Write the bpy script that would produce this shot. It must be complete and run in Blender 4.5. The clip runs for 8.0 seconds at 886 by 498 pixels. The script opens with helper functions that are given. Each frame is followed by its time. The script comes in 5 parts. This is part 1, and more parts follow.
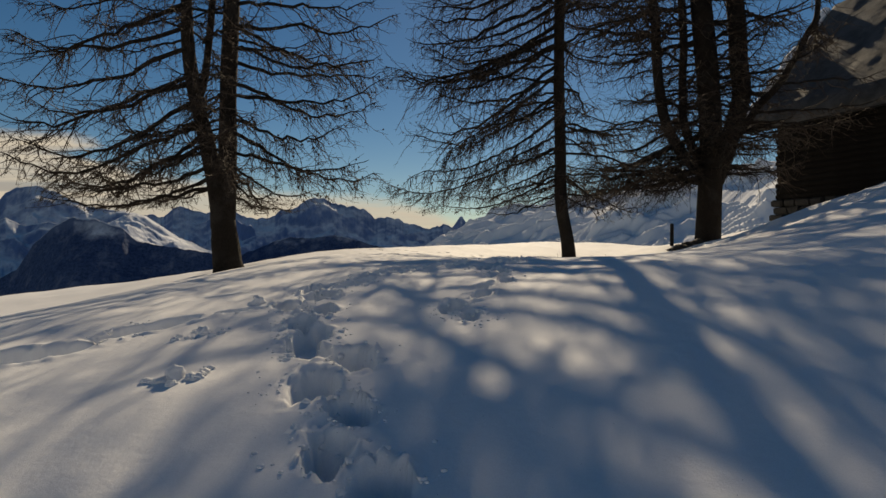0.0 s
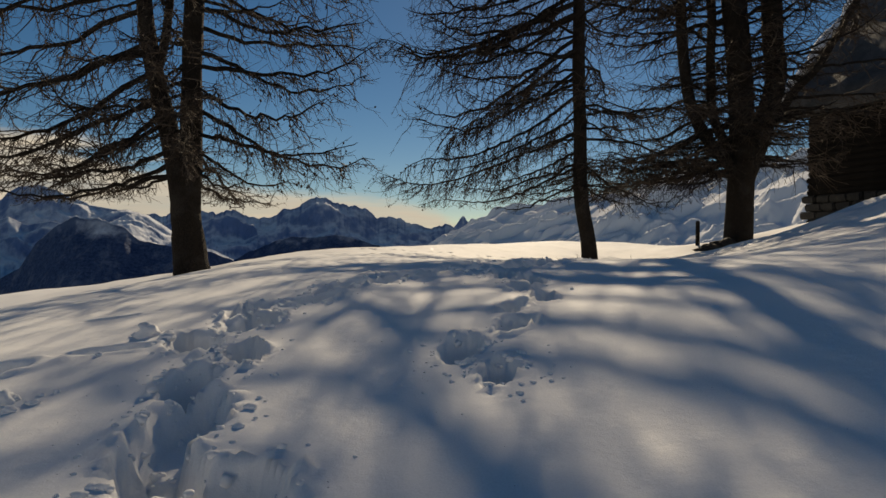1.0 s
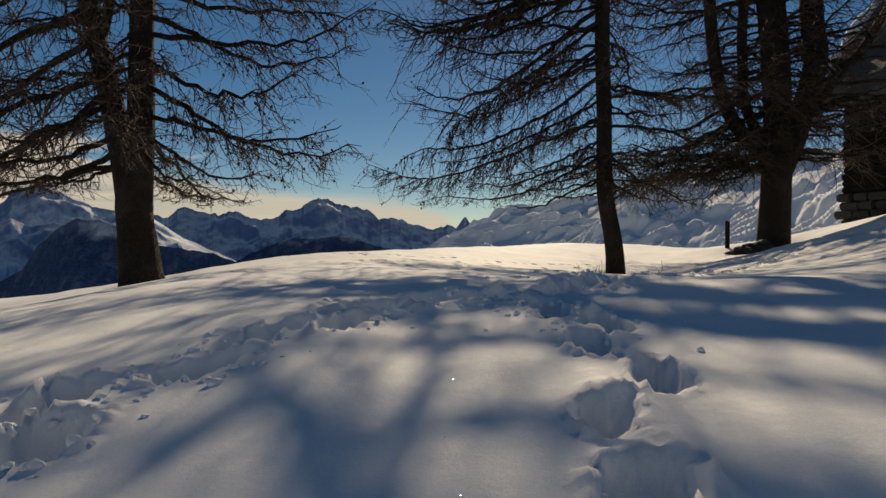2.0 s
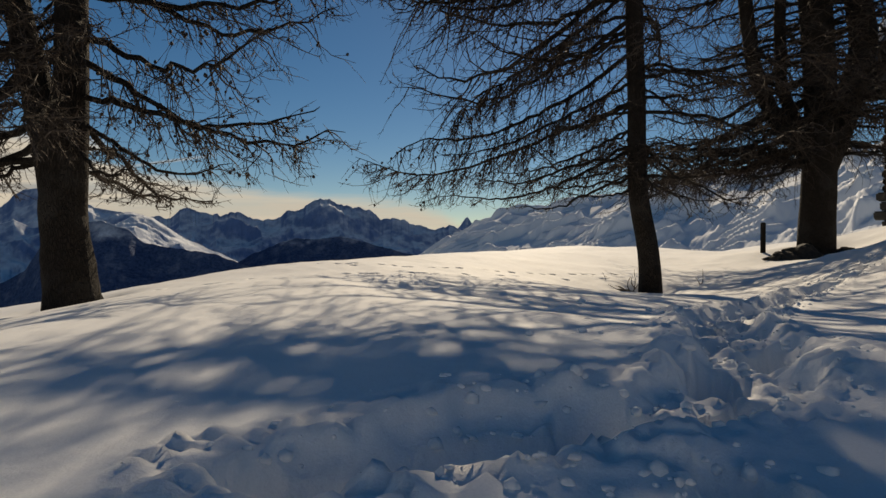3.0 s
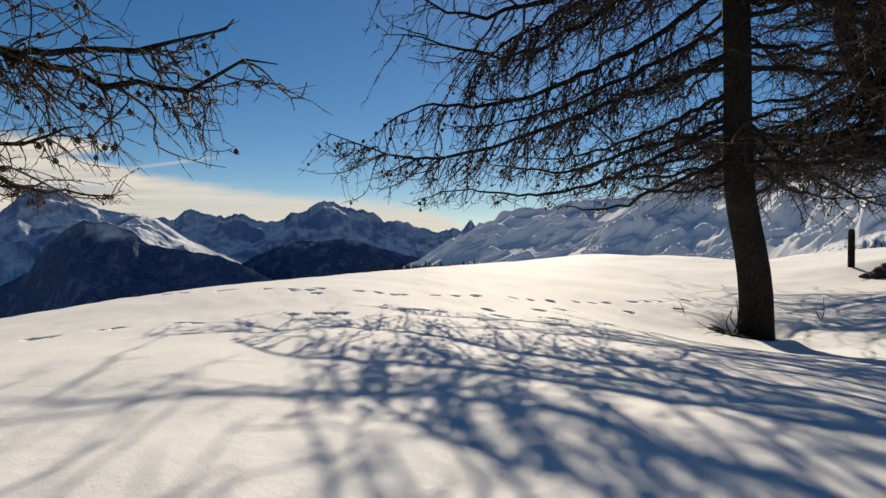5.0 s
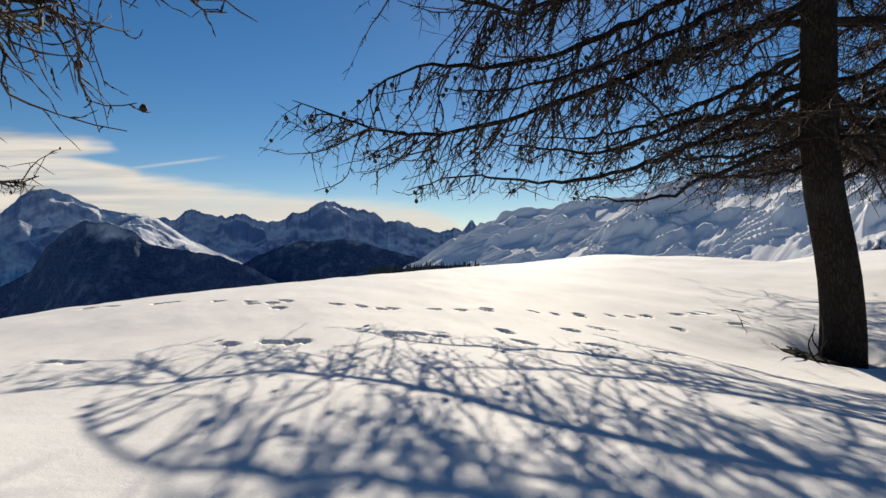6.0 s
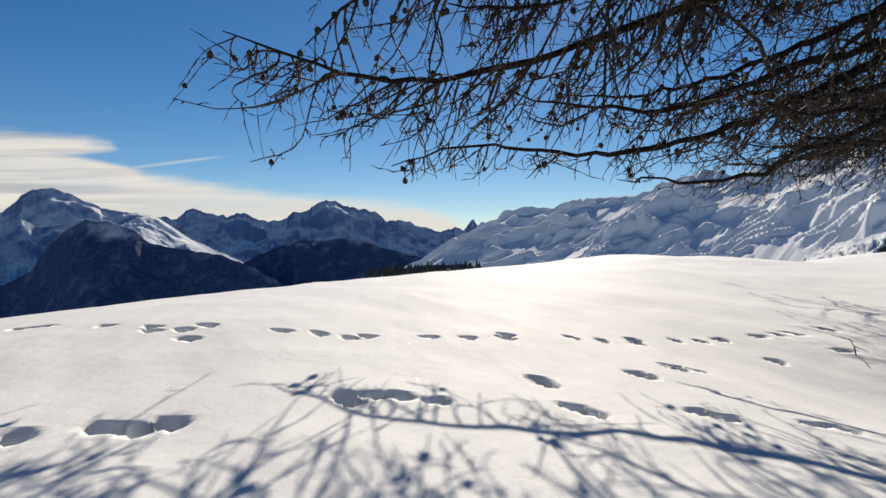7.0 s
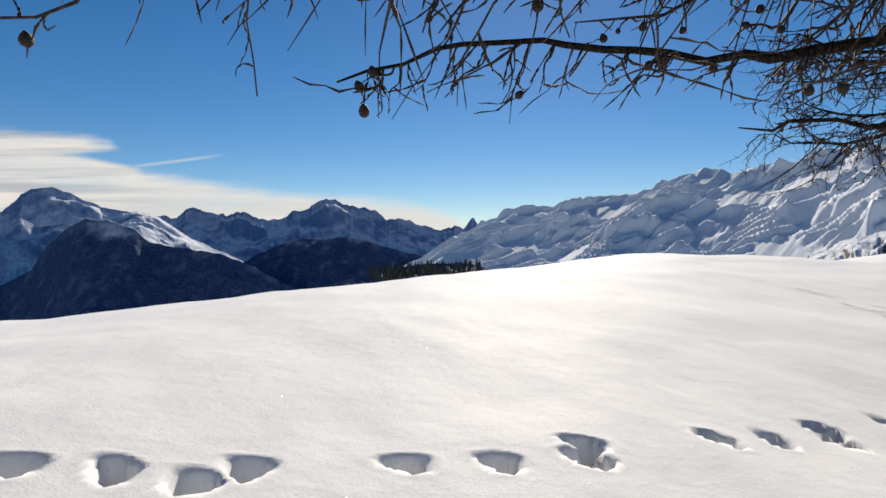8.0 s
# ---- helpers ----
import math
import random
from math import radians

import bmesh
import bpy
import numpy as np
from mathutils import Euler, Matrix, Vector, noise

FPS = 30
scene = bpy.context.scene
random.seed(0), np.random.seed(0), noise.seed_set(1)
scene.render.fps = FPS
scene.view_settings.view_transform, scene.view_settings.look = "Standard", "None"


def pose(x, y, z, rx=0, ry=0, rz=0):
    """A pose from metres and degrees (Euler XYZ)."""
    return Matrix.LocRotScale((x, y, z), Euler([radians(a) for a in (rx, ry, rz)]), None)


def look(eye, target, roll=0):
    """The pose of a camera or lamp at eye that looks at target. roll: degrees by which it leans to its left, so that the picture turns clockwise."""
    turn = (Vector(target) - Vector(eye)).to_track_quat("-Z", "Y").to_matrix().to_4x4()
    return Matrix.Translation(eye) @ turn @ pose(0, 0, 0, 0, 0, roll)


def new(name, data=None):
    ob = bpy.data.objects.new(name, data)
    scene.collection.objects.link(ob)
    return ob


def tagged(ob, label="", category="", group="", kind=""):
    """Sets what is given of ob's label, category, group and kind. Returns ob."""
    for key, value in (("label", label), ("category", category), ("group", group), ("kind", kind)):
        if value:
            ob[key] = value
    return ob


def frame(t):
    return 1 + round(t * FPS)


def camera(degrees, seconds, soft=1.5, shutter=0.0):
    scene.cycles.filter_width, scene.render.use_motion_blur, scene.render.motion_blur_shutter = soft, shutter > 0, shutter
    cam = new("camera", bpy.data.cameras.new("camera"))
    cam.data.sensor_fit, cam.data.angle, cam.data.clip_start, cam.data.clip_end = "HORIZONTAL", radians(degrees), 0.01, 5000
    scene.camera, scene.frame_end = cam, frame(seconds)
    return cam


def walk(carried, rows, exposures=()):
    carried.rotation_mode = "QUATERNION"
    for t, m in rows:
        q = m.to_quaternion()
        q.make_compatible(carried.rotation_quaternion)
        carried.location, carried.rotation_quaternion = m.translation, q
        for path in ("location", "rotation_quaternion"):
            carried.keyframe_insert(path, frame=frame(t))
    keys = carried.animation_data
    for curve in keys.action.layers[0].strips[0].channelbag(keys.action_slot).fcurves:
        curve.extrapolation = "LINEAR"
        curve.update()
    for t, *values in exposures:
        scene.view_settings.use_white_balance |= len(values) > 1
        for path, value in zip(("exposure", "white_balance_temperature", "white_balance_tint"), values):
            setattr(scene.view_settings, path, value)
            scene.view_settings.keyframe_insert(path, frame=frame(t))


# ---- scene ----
cam = camera(72.0, 8.0)
PATH = [
    (0, (0.175, 0.786, 1.359), (0.196, 2.786, 1.338), -0.2),
    (0.5, (0.181, 1.848, 1.341), (0.2, 3.848, 1.32), -0.1),
    (1, (0.184, 2.878, 1.331), (0.199, 4.878, 1.309), -0.1),
    (1.5, (0.198, 3.878, 1.342), (0.21, 5.878, 1.323), -0.1),
    (3, (0.174, 6.751, 1.51), (0.176, 8.751, 1.492), -0.3),
    (3.5, (0.152, 7.619, 1.572), (0.152, 9.619, 1.556), -0.2),
    (4, (0.149, 8.487, 1.601), (0.146, 10.487, 1.588), -0.1),
    (4.5, (0.134, 9.303, 1.638), (0.128, 11.303, 1.627), -0.0),
    (5, (0.113, 10.099, 1.665), (0.104, 12.099, 1.656), -0.0),
    (6.5, (0.101, 12.436, 1.665), (0.087, 14.436, 1.656), 0.0),
    (7, (0.102, 13.359, 1.654), (0.086, 15.359, 1.643), -0.0),
    (7.5, (0.094, 14.383, 1.645), (0.078, 16.383, 1.632), -0.1),
    (8, (0.096, 15.52, 1.641), (0.08, 17.52, 1.625), -0.1),
]
walk(cam, [(t, look(eye, target, roll)) for t, eye, target, roll in PATH],
     [(0, -0.43, 8700, 10), (1.5, -0.4, 8700, 10), (3, -0.4, 8400, 10), (4, -0.27, 8100, 10), (5, -0.05, 7450, 10), (6.5, 0.06, 7050, 10), (8, 0.1, 6700, 10)])


# ---- world, sun ----
SUN_AZ, SUN_EL = 8.2, 29.0
sun_way = Vector((math.sin(radians(SUN_AZ)) * math.cos(radians(SUN_EL)), math.cos(radians(SUN_AZ)) * math.cos(radians(SUN_EL)), math.sin(radians(SUN_EL))))
sun = new("sun", bpy.data.lights.new("sun", "SUN"))
sun.data.energy, sun.data.angle, sun.data.color = 5.1, radians(0.53), (1.0, 0.925, 0.81)
sun.matrix_world = look(sun_way * 200, (0, 0, 0))


class Nodes:
    """A short hand for node trees."""

    def __init__(self, tree):
        self.tree = tree
        tree.nodes.clear()

    def add(self, kind, inputs=None, **props):
        n = self.tree.nodes.new(kind)
        for k, v in props.items():
            setattr(n, k, v)
        for k, v in (inputs or {}).items():
            sock = n.inputs[k]
            if isinstance(v, bpy.types.NodeSocket):
                self.tree.links.new(v, sock)
            else:
                sock.default_value = v
        return n

    def math(self, op, a, b=0.0, clamp=False):
        n = self.add("ShaderNodeMath", {0: a, 1: b}, operation=op)
        n.use_clamp = clamp
        return n.outputs[0]

    def span(self, value, lo, hi, a=0.0, b=1.0, smooth=True):
        n = self.add("ShaderNodeMapRange", {0: value, 1: lo, 2: hi, 3: a, 4: b})
        n.interpolation_type = "SMOOTHSTEP" if smooth else "LINEAR"
        return n.outputs[0]

    def mix(self, fac, a, b):
        n = self.add("ShaderNodeMix", data_type="RGBA")
        for sock, v in ((n.inputs[0], fac), (n.inputs[6], a), (n.inputs[7], b)):
            if isinstance(v, bpy.types.NodeSocket):
                self.tree.links.new(v, sock)
            else:
                sock.default_value = v
        return n.outputs[2]

    def ramp(self, value, stops):
        n = self.add("ShaderNodeValToRGB", {0: value})
        els = n.color_ramp.elements
        while len(els) < len(stops):
            els.new(0.5)
        for el, (p, c) in zip(els, stops):
            el.position, el.color = p, (c if isinstance(c, tuple) else (c, c, c, 1))
        return n.outputs[0]

    def noise(self, vec, scale, detail=4.0, rough=0.55, lac=2.0, distort=0.0):
        return self.add("ShaderNodeTexNoise", {"Vector": vec, "Scale": scale, "Detail": detail, "Roughness": rough, "Lacunarity": lac, "Distortion": distort}).outputs[0]

    def scaled(self, vec, s):
        return self.add("ShaderNodeVectorMath", {0: vec, 1: s}, operation="MULTIPLY").outputs[0]


def make_world():
    w = bpy.data.worlds.new("sky")
    scene.world = w
    w.use_nodes = True
    n = Nodes(w.node_tree)
    sky = n.add("ShaderNodeTexSky", sky_type="NISHITA", sun_disc=False, sun_elevation=radians(SUN_EL), sun_rotation=radians(SUN_AZ), altitude=2100.0, air_density=1.0, dust_density=0.22, ozone_density=3.0)
    way = n.add("ShaderNodeTexCoord").outputs["Generated"]
    sep = n.add("ShaderNodeSeparateXYZ", {0: way})
    x, y, z = sep.outputs
    ahead = n.math("MAXIMUM", y, 0.02)
    u, e = n.math("DIVIDE", x, ahead), n.math("DIVIDE", z, ahead)
    flat = n.add("ShaderNodeCombineXYZ", {0: u, 1: n.math("MULTIPLY", e, 7.0), 2: 0.0}).outputs[0]
    wisp = n.noise(flat, 5.0, 5.0, 0.55)
    fine = n.noise(flat, 17.0, 4.0, 0.6)
    top = n.ramp(n.span(u, -0.9, 0.1, smooth=False), [(0.0, 0.2), (0.165, 0.194), (0.30, 0.184), (0.345, 0.172), (0.375, 0.145), (0.40, 0.126), (0.47, 0.112), (0.54, 0.098), (0.63, 0.086), (0.75, 0.08), (0.84, 0.072), (0.90, 0.052), (0.95, 0.02), (1.0, 0.0)])
    edge = n.math("SUBTRACT", top, e)
    edge = n.math("ADD", edge, n.math("MULTIPLY", n.math("SUBTRACT", wisp, 0.5), 0.035))
    edge = n.math("ADD", edge, n.math("MULTIPLY", n.math("SUBTRACT", fine, 0.5), 0.012))
    cloud = n.span(edge, -0.006, 0.022)
    # a clear wedge below the upper bank
    gap_mid = n.math("ADD", n.math("MULTIPLY", u, -0.06), 0.112)
    gap = n.math("ABSOLUTE", n.math("SUBTRACT", e, gap_mid))
    gap_w = n.span(u, -0.64, -0.5, 0.0, 0.014)
    clear = n.span(n.math("SUBTRACT", gap, gap_w), -0.004, 0.008)
    gap_end = n.span(u, -0.68, -0.58)
    clear = n.math("SUBTRACT", 1.0, n.math("MULTIPLY", n.math("SUBTRACT", 1.0, clear), gap_end))
    cloud = n.math("MULTIPLY", cloud, clear)
    # a thin streak
    line = n.math("SUBTRACT", e, n.math("ADD", n.math("MULTIPLY", u, 0.125), 0.193))
    streak = n.math("MULTIPLY", n.span(n.math("ABSOLUTE", line), 0.0, 0.0042, 1.0, 0.0), n.math("MULTIPLY", n.span(u, -0.56, -0.5), n.span(u, -0.42, -0.35, 1.0, 0.0)))
    cloud = n.math("MAXIMUM", cloud, n.math("MULTIPLY", streak, 0.4))
    body = n.math("MULTIPLY", cloud, n.span(n.noise(flat, 3.0, 6.0, 0.6), 0.25, 0.6, 0.66, 1.0))
    body = n.math("MULTIPLY", body, n.span(e, -0.02, 0.03))
    body = n.math("MULTIPLY", body, n.span(y, 0.02, 0.2))
    deep = n.add("ShaderNodeHueSaturation", {"Hue": 0.502, "Saturation": 1.3, "Value": 1.0, "Color": sky.outputs[0]}).outputs[0]
    layer = n.add("ShaderNodeCombineXYZ", {0: n.math("MULTIPLY", u, 0.7), 1: n.math("MULTIPLY", e, 16.0), 2: 3.0}).outputs[0]
    grey = n.math("MULTIPLY", n.span(n.noise(layer, 2.4, 5.0, 0.6), 0.4, 0.62), n.span(u, -0.7, -0.35, 1.0, 0.25))
    vapour = n.mix(grey, (10.2, 9.9, 9.4, 1), (6.2, 6.5, 7.0, 1))
    col = n.mix(body, deep, vapour)
    bg = n.add("ShaderNodeBackground", {0: col, 1: 0.074})
    out = n.add("ShaderNodeOutputWorld", {0: bg.outputs[0]})


make_world()


# ---- materials ----
def material(name, build):
    m = bpy.data.materials.new(name)
    m.use_nodes = True
    n = Nodes(m.node_tree)
    shader = n.add("ShaderNodeBsdfPrincipled")
    build(n, shader, n.add("ShaderNodeNewGeometry").outputs["Position"])
    n.add("ShaderNodeOutputMaterial", {0: shader.outputs[0]})
    return m


def put(n, shader, **values):
    for k, v in values.items():
        sock = shader.inputs[k.replace("_", " ")]
        if isinstance(v, bpy.types.NodeSocket):
            n.tree.links.new(v, sock)
        else:
            sock.default_value = v


def bump(n, height, strength, distance):
    return n.add("ShaderNodeBump", {"Height": height, "Strength": strength, "Distance": distance}).outputs[0]


def snow_nodes(n, s, pos):
    grain = n.noise(pos, 160.0, 3.0, 0.7)
    crust = n.noise(pos, 9.0, 6.0, 0.6)
    wide = n.noise(n.scaled(pos, (1.0, 0.45, 1.0)), 1.6, 4.0, 0.5)
    tone = n.mix(n.span(wide, 0.3, 0.7), (0.85, 0.855, 0.86, 1), (0.91, 0.908, 0.9, 1))
    tone = n.mix(n.span(grain, 0.35, 0.75), tone, (0.8, 0.805, 0.81, 1))
    h = n.math("ADD", n.math("MULTIPLY", grain, 0.2), n.math("ADD", n.math("MULTIPLY", crust, 1.0), n.math("MULTIPLY", wide, 2.0)))
    cell = n.add("ShaderNodeTexVoronoi", {"Vector": pos, "Scale": 34.0, "Randomness": 1.0})
    pick = n.add("ShaderNodeSeparateColor", {0: cell.outputs["Color"]}).outputs[0]
    glint = n.math("MULTIPLY", n.math("GREATER_THAN", pick, 0.945), n.math("LESS_THAN", cell.outputs["Distance"], 0.065))
    tilt = n.add("ShaderNodeVectorMath", {0: cell.outputs["Color"], 1: (0.5, 0.5, 0.5)}, operation="SUBTRACT").outputs[0]
    tilt = n.add("ShaderNodeVectorMath", {0: tilt, 1: (0.5, 0.5, 0.5)}, operation="MULTIPLY").outputs[0]
    facet = n.add("ShaderNodeVectorMath", {0: n.add("ShaderNodeNewGeometry").outputs["Normal"], 1: tilt}, operation="ADD").outputs[0]
    facet = n.add("ShaderNodeVectorMath", {0: facet}, operation="NORMALIZE").outputs[0]
    soft = bump(n, h, 0.5, 0.012)
    way = n.add("ShaderNodeMix", data_type="VECTOR")
    for k, v in ((0, glint), (4, soft), (5, facet)):
        n.tree.links.new(v, way.inputs[k])
    rough = n.math("MULTIPLY", n.span(grain, 0.3, 0.7, 0.62, 0.86), n.math("SUBTRACT", 1.0, n.math("MULTIPLY", glint, 0.65)))
    put(n, s, Base_Color=tone, Roughness=rough, Metallic=glint, Specular_IOR_Level=0.07, Normal=way.outputs[1])


# roof snow with the shade on the hut put into its dark grey
def shaded_snow_nodes(n, s, pos):
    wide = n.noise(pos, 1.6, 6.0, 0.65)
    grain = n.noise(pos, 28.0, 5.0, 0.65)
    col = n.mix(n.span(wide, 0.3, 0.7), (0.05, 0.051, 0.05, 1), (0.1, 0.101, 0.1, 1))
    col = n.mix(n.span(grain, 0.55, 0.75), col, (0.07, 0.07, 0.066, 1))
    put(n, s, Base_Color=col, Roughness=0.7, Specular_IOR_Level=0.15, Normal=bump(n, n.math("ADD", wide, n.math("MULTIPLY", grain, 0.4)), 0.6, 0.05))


def bark_nodes(n, s, pos):
    tall = n.scaled(pos, (1.0, 1.0, 0.28))
    plates = n.add("ShaderNodeTexVoronoi", {"Vector": tall, "Scale": 38.0, "Randomness": 1.0}, feature="DISTANCE_TO_EDGE").outputs[0]
    grain = n.noise(tall, 55.0, 5.0, 0.65)
    patch = n.noise(pos, 2.5, 4.0, 0.6)
    col = n.mix(n.span(plates, 0.0, 0.25), (0.02, 0.016, 0.013, 1), (0.036, 0.028, 0.022, 1))
    col = n.mix(n.span(patch, 0.45, 0.7), col, (0.046, 0.041, 0.036, 1))
    col = n.mix(n.span(grain, 0.4, 0.8), col, (0.026, 0.021, 0.017, 1))
    h = n.math("ADD", n.span(plates, 0.0, 0.2), n.math("MULTIPLY", grain, 0.5))
    put(n, s, Base_Color=col, Roughness=0.9, Specular_IOR_Level=0.15, Normal=bump(n, h, 0.9, 0.03))


def twig_nodes(n, s, pos):
    g = n.noise(pos, 60.0, 3.0, 0.6)
    w = n.noise(pos, 3.0, 2.0, 0.5)
    col = n.mix(n.span(g, 0.35, 0.7), (0.03, 0.022, 0.017, 1), (0.085, 0.062, 0.047, 1))
    col = n.mix(n.span(w, 0.5, 0.75), col, (0.09, 0.074, 0.064, 1))
    put(n, s, Base_Color=col, Roughness=0.8, Specular_IOR_Level=0.2, Normal=bump(n, g, 0.6, 0.004))


def cone_nodes(n, s, pos):
    g = n.noise(pos, 180.0, 2.0, 0.6)
    put(n, s, Base_Color=n.mix(g, (0.014, 0.01, 0.008, 1), (0.045, 0.028, 0.02, 1)), Roughness=0.8, Normal=bump(n, g, 0.8, 0.004))


def log_nodes(n, s, pos):
    rnd = n.add("ShaderNodeObjectInfo").outputs["Random"]
    tex = n.add("ShaderNodeTexCoord").outputs["Object"]
    long = n.scaled(tex, (0.5, 12.0, 12.0))
    g = n.noise(long, 6.0, 6.0, 0.65, distort=0.4)
    stain = n.noise(tex, 1.2, 4.0, 0.6)
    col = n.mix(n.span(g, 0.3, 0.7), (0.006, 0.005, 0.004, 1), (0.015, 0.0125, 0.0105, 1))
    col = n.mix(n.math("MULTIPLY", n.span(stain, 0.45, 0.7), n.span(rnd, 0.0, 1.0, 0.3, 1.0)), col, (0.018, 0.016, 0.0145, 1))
    put(n, s, Base_Color=col, Roughness=0.9, Specular_IOR_Level=0.1, Normal=bump(n, g, 0.7, 0.01))


def stone_nodes(n, s, pos):
    rnd = n.add("ShaderNodeObjectInfo").outputs["Random"]
    g = n.noise(pos, 14.0, 6.0, 0.65)
    w = n.noise(pos, 2.0, 4.0, 0.55)
    col = n.mix(n.span(g, 0.3, 0.75), (0.013, 0.012, 0.011, 1), (0.032, 0.03, 0.027, 1))
    col = n.mix(n.math("MULTIPLY", n.span(w, 0.4, 0.7), rnd), col, (0.038, 0.036, 0.032, 1))
    put(n, s, Base_Color=col, Roughness=0.9, Normal=bump(n, g, 0.8, 0.02))


def mountain_nodes(snow_low, rock, forest_top, grain, relief=0.8, blur=0.06):
    def build(n, s, pos):
        nor = n.add("ShaderNodeSeparateXYZ", {0: n.add("ShaderNodeNewGeometry").outputs["Normal"]}).outputs[2]
        z = n.add("ShaderNodeSeparateXYZ", {0: pos}).outputs[2]
        a = n.noise(pos, grain, 8.0, 0.62)
        b = n.noise(n.scaled(pos, (1.0, 1.0, 0.35)), grain * 4.0, 8.0, 0.65)
        steep = n.math("ADD", nor, n.math("ADD", n.math("MULTIPLY", n.math("SUBTRACT", a, 0.5), 0.7), n.math("MULTIPLY", n.math("SUBTRACT", b, 0.5), 0.5)))
        white = n.span(steep, snow_low - blur, snow_low + blur)
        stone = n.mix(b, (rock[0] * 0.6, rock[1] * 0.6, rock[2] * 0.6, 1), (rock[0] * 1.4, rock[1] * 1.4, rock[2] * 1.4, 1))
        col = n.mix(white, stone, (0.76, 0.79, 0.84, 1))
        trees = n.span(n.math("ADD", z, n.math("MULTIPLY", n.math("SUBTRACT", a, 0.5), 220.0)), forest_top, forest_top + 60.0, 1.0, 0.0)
        # forest and gully colours carry a blue tint in place of distance haze
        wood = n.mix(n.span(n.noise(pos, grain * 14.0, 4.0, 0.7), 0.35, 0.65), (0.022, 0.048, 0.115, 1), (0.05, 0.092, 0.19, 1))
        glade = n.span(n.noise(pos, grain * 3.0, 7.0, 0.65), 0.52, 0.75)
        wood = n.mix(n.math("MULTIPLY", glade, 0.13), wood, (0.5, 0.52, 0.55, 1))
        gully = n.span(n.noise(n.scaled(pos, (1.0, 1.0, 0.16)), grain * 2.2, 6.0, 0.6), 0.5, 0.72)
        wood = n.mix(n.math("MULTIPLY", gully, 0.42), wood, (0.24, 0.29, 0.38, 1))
        col = n.mix(trees, col, wood)
        put(n, s, Base_Color=col, Roughness=0.85, Specular_IOR_Level=0.1, Normal=bump(n, n.math("ADD", a, n.math("MULTIPLY", b, 0.6)), relief, 0.25 / grain))
    return build


SNOW = material("snow", snow_nodes)
ROOF_SNOW = material("shaded_roof_snow", shaded_snow_nodes)
BARK = material("larch_bark", bark_nodes)
TWIG = material("larch_twig", twig_nodes)
CONE = material("cone_scales", cone_nodes)
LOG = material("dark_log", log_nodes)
STONE = material("stone", stone_nodes)
# rock of PEAK and WOODED is coloured blue to imitate air haze
PEAK = material("haze_tinted_peak", mountain_nodes(0.71, (0.115, 0.2, 0.38), -420.0, 0.006, 0.35, 0.28))
WOODED = material("haze_tinted_woods", mountain_nodes(0.74, (0.08, 0.125, 0.22), 15.0, 0.006, 0.5, 0.24))
KNOLL = material("rocky_snow", mountain_nodes(0.7, (0.09, 0.082, 0.075), -150.0, 0.06, 0.5, 0.05))
SLOPE = material("snow_slope", mountain_nodes(0.02, (0.14, 0.13, 0.12), -150.0, 0.012, 0.08))


def needle_nodes(n, s, pos):
    g = n.noise(pos, 0.6, 4.0, 0.7)
    put(n, s, Base_Color=n.mix(g, (0.012, 0.02, 0.014, 1), (0.05, 0.06, 0.045, 1)), Roughness=0.9)


NEEDLE = material("conifer_green", needle_nodes)


# ---- mesh helpers ----
def mesh_of(name, verts, faces, mat, smooth=True):
    """verts (n, 3); faces (m, 3) or (m, 4), all of one size, or a list of such arrays."""
    me = bpy.data.meshes.new(name)
    verts = np.ascontiguousarray(verts, dtype=np.float32)
    groups = faces if isinstance(faces, list) else [faces]
    loops = np.concatenate([np.asarray(f).reshape(-1) for f in groups]).astype(np.int32)
    sizes = np.concatenate([np.full(len(f), np.asarray(f).shape[1]) for f in groups])
    me.vertices.add(len(verts))
    me.vertices.foreach_set("co", verts.reshape(-1))
    me.loops.add(len(loops))
    me.loops.foreach_set("vertex_index", loops)
    me.polygons.add(len(sizes))
    me.polygons.foreach_set("loop_start", np.r_[0, np.cumsum(sizes)[:-1]].astype(np.int32))
    me.polygons.foreach_set("use_smooth", np.full(len(sizes), smooth))
    me.update(calc_edges=True)
    me.materials.append(mat)
    return me


def part(name, data, parent, label="", kind=""):
    """data: a mesh, or a bmesh with its material as (bmesh, material)."""
    if isinstance(data, tuple):
        bm, mat = data
        me = bpy.data.meshes.new(name)
        bm.to_mesh(me)
        bm.free()
        me.materials.append(mat)
        data = me
    ob = new(name, data)
    ob.parent = parent
    return tagged(ob, label=label, kind=kind)


def lattice(seed, n=256):
    return np.random.RandomState(seed).rand(n, n) * 2 - 1


LATTICES = [lattice(s) for s in range(8)]


def vnoise(x, y, seed=0):
    """Smooth value noise in -1..1 on arrays."""
    g = LATTICES[seed % 8]
    xi, yi = np.floor(x).astype(int), np.floor(y).astype(int)
    fx, fy = x - xi, y - yi
    fx, fy = fx * fx * fx * (fx * (fx * 6 - 15) + 10), fy * fy * fy * (fy * (fy * 6 - 15) + 10)
    a, b = g[xi % 256, yi % 256], g[(xi + 1) % 256, yi % 256]
    c, d = g[xi % 256, (yi + 1) % 256], g[(xi + 1) % 256, (yi + 1) % 256]
    return (a * (1 - fx) + b * fx) * (1 - fy) + (c * (1 - fx) + d * fx) * fy


def fbm(x, y, octaves=5, seed=0, gain=0.5):
    total, amp = 0.0, 1.0
    for k in range(octaves):
        total = total + amp * vnoise(x * 2 ** k + 17.3 * k, y * 2 ** k - 9.1 * k, seed + k)
        amp *= gain
    return total


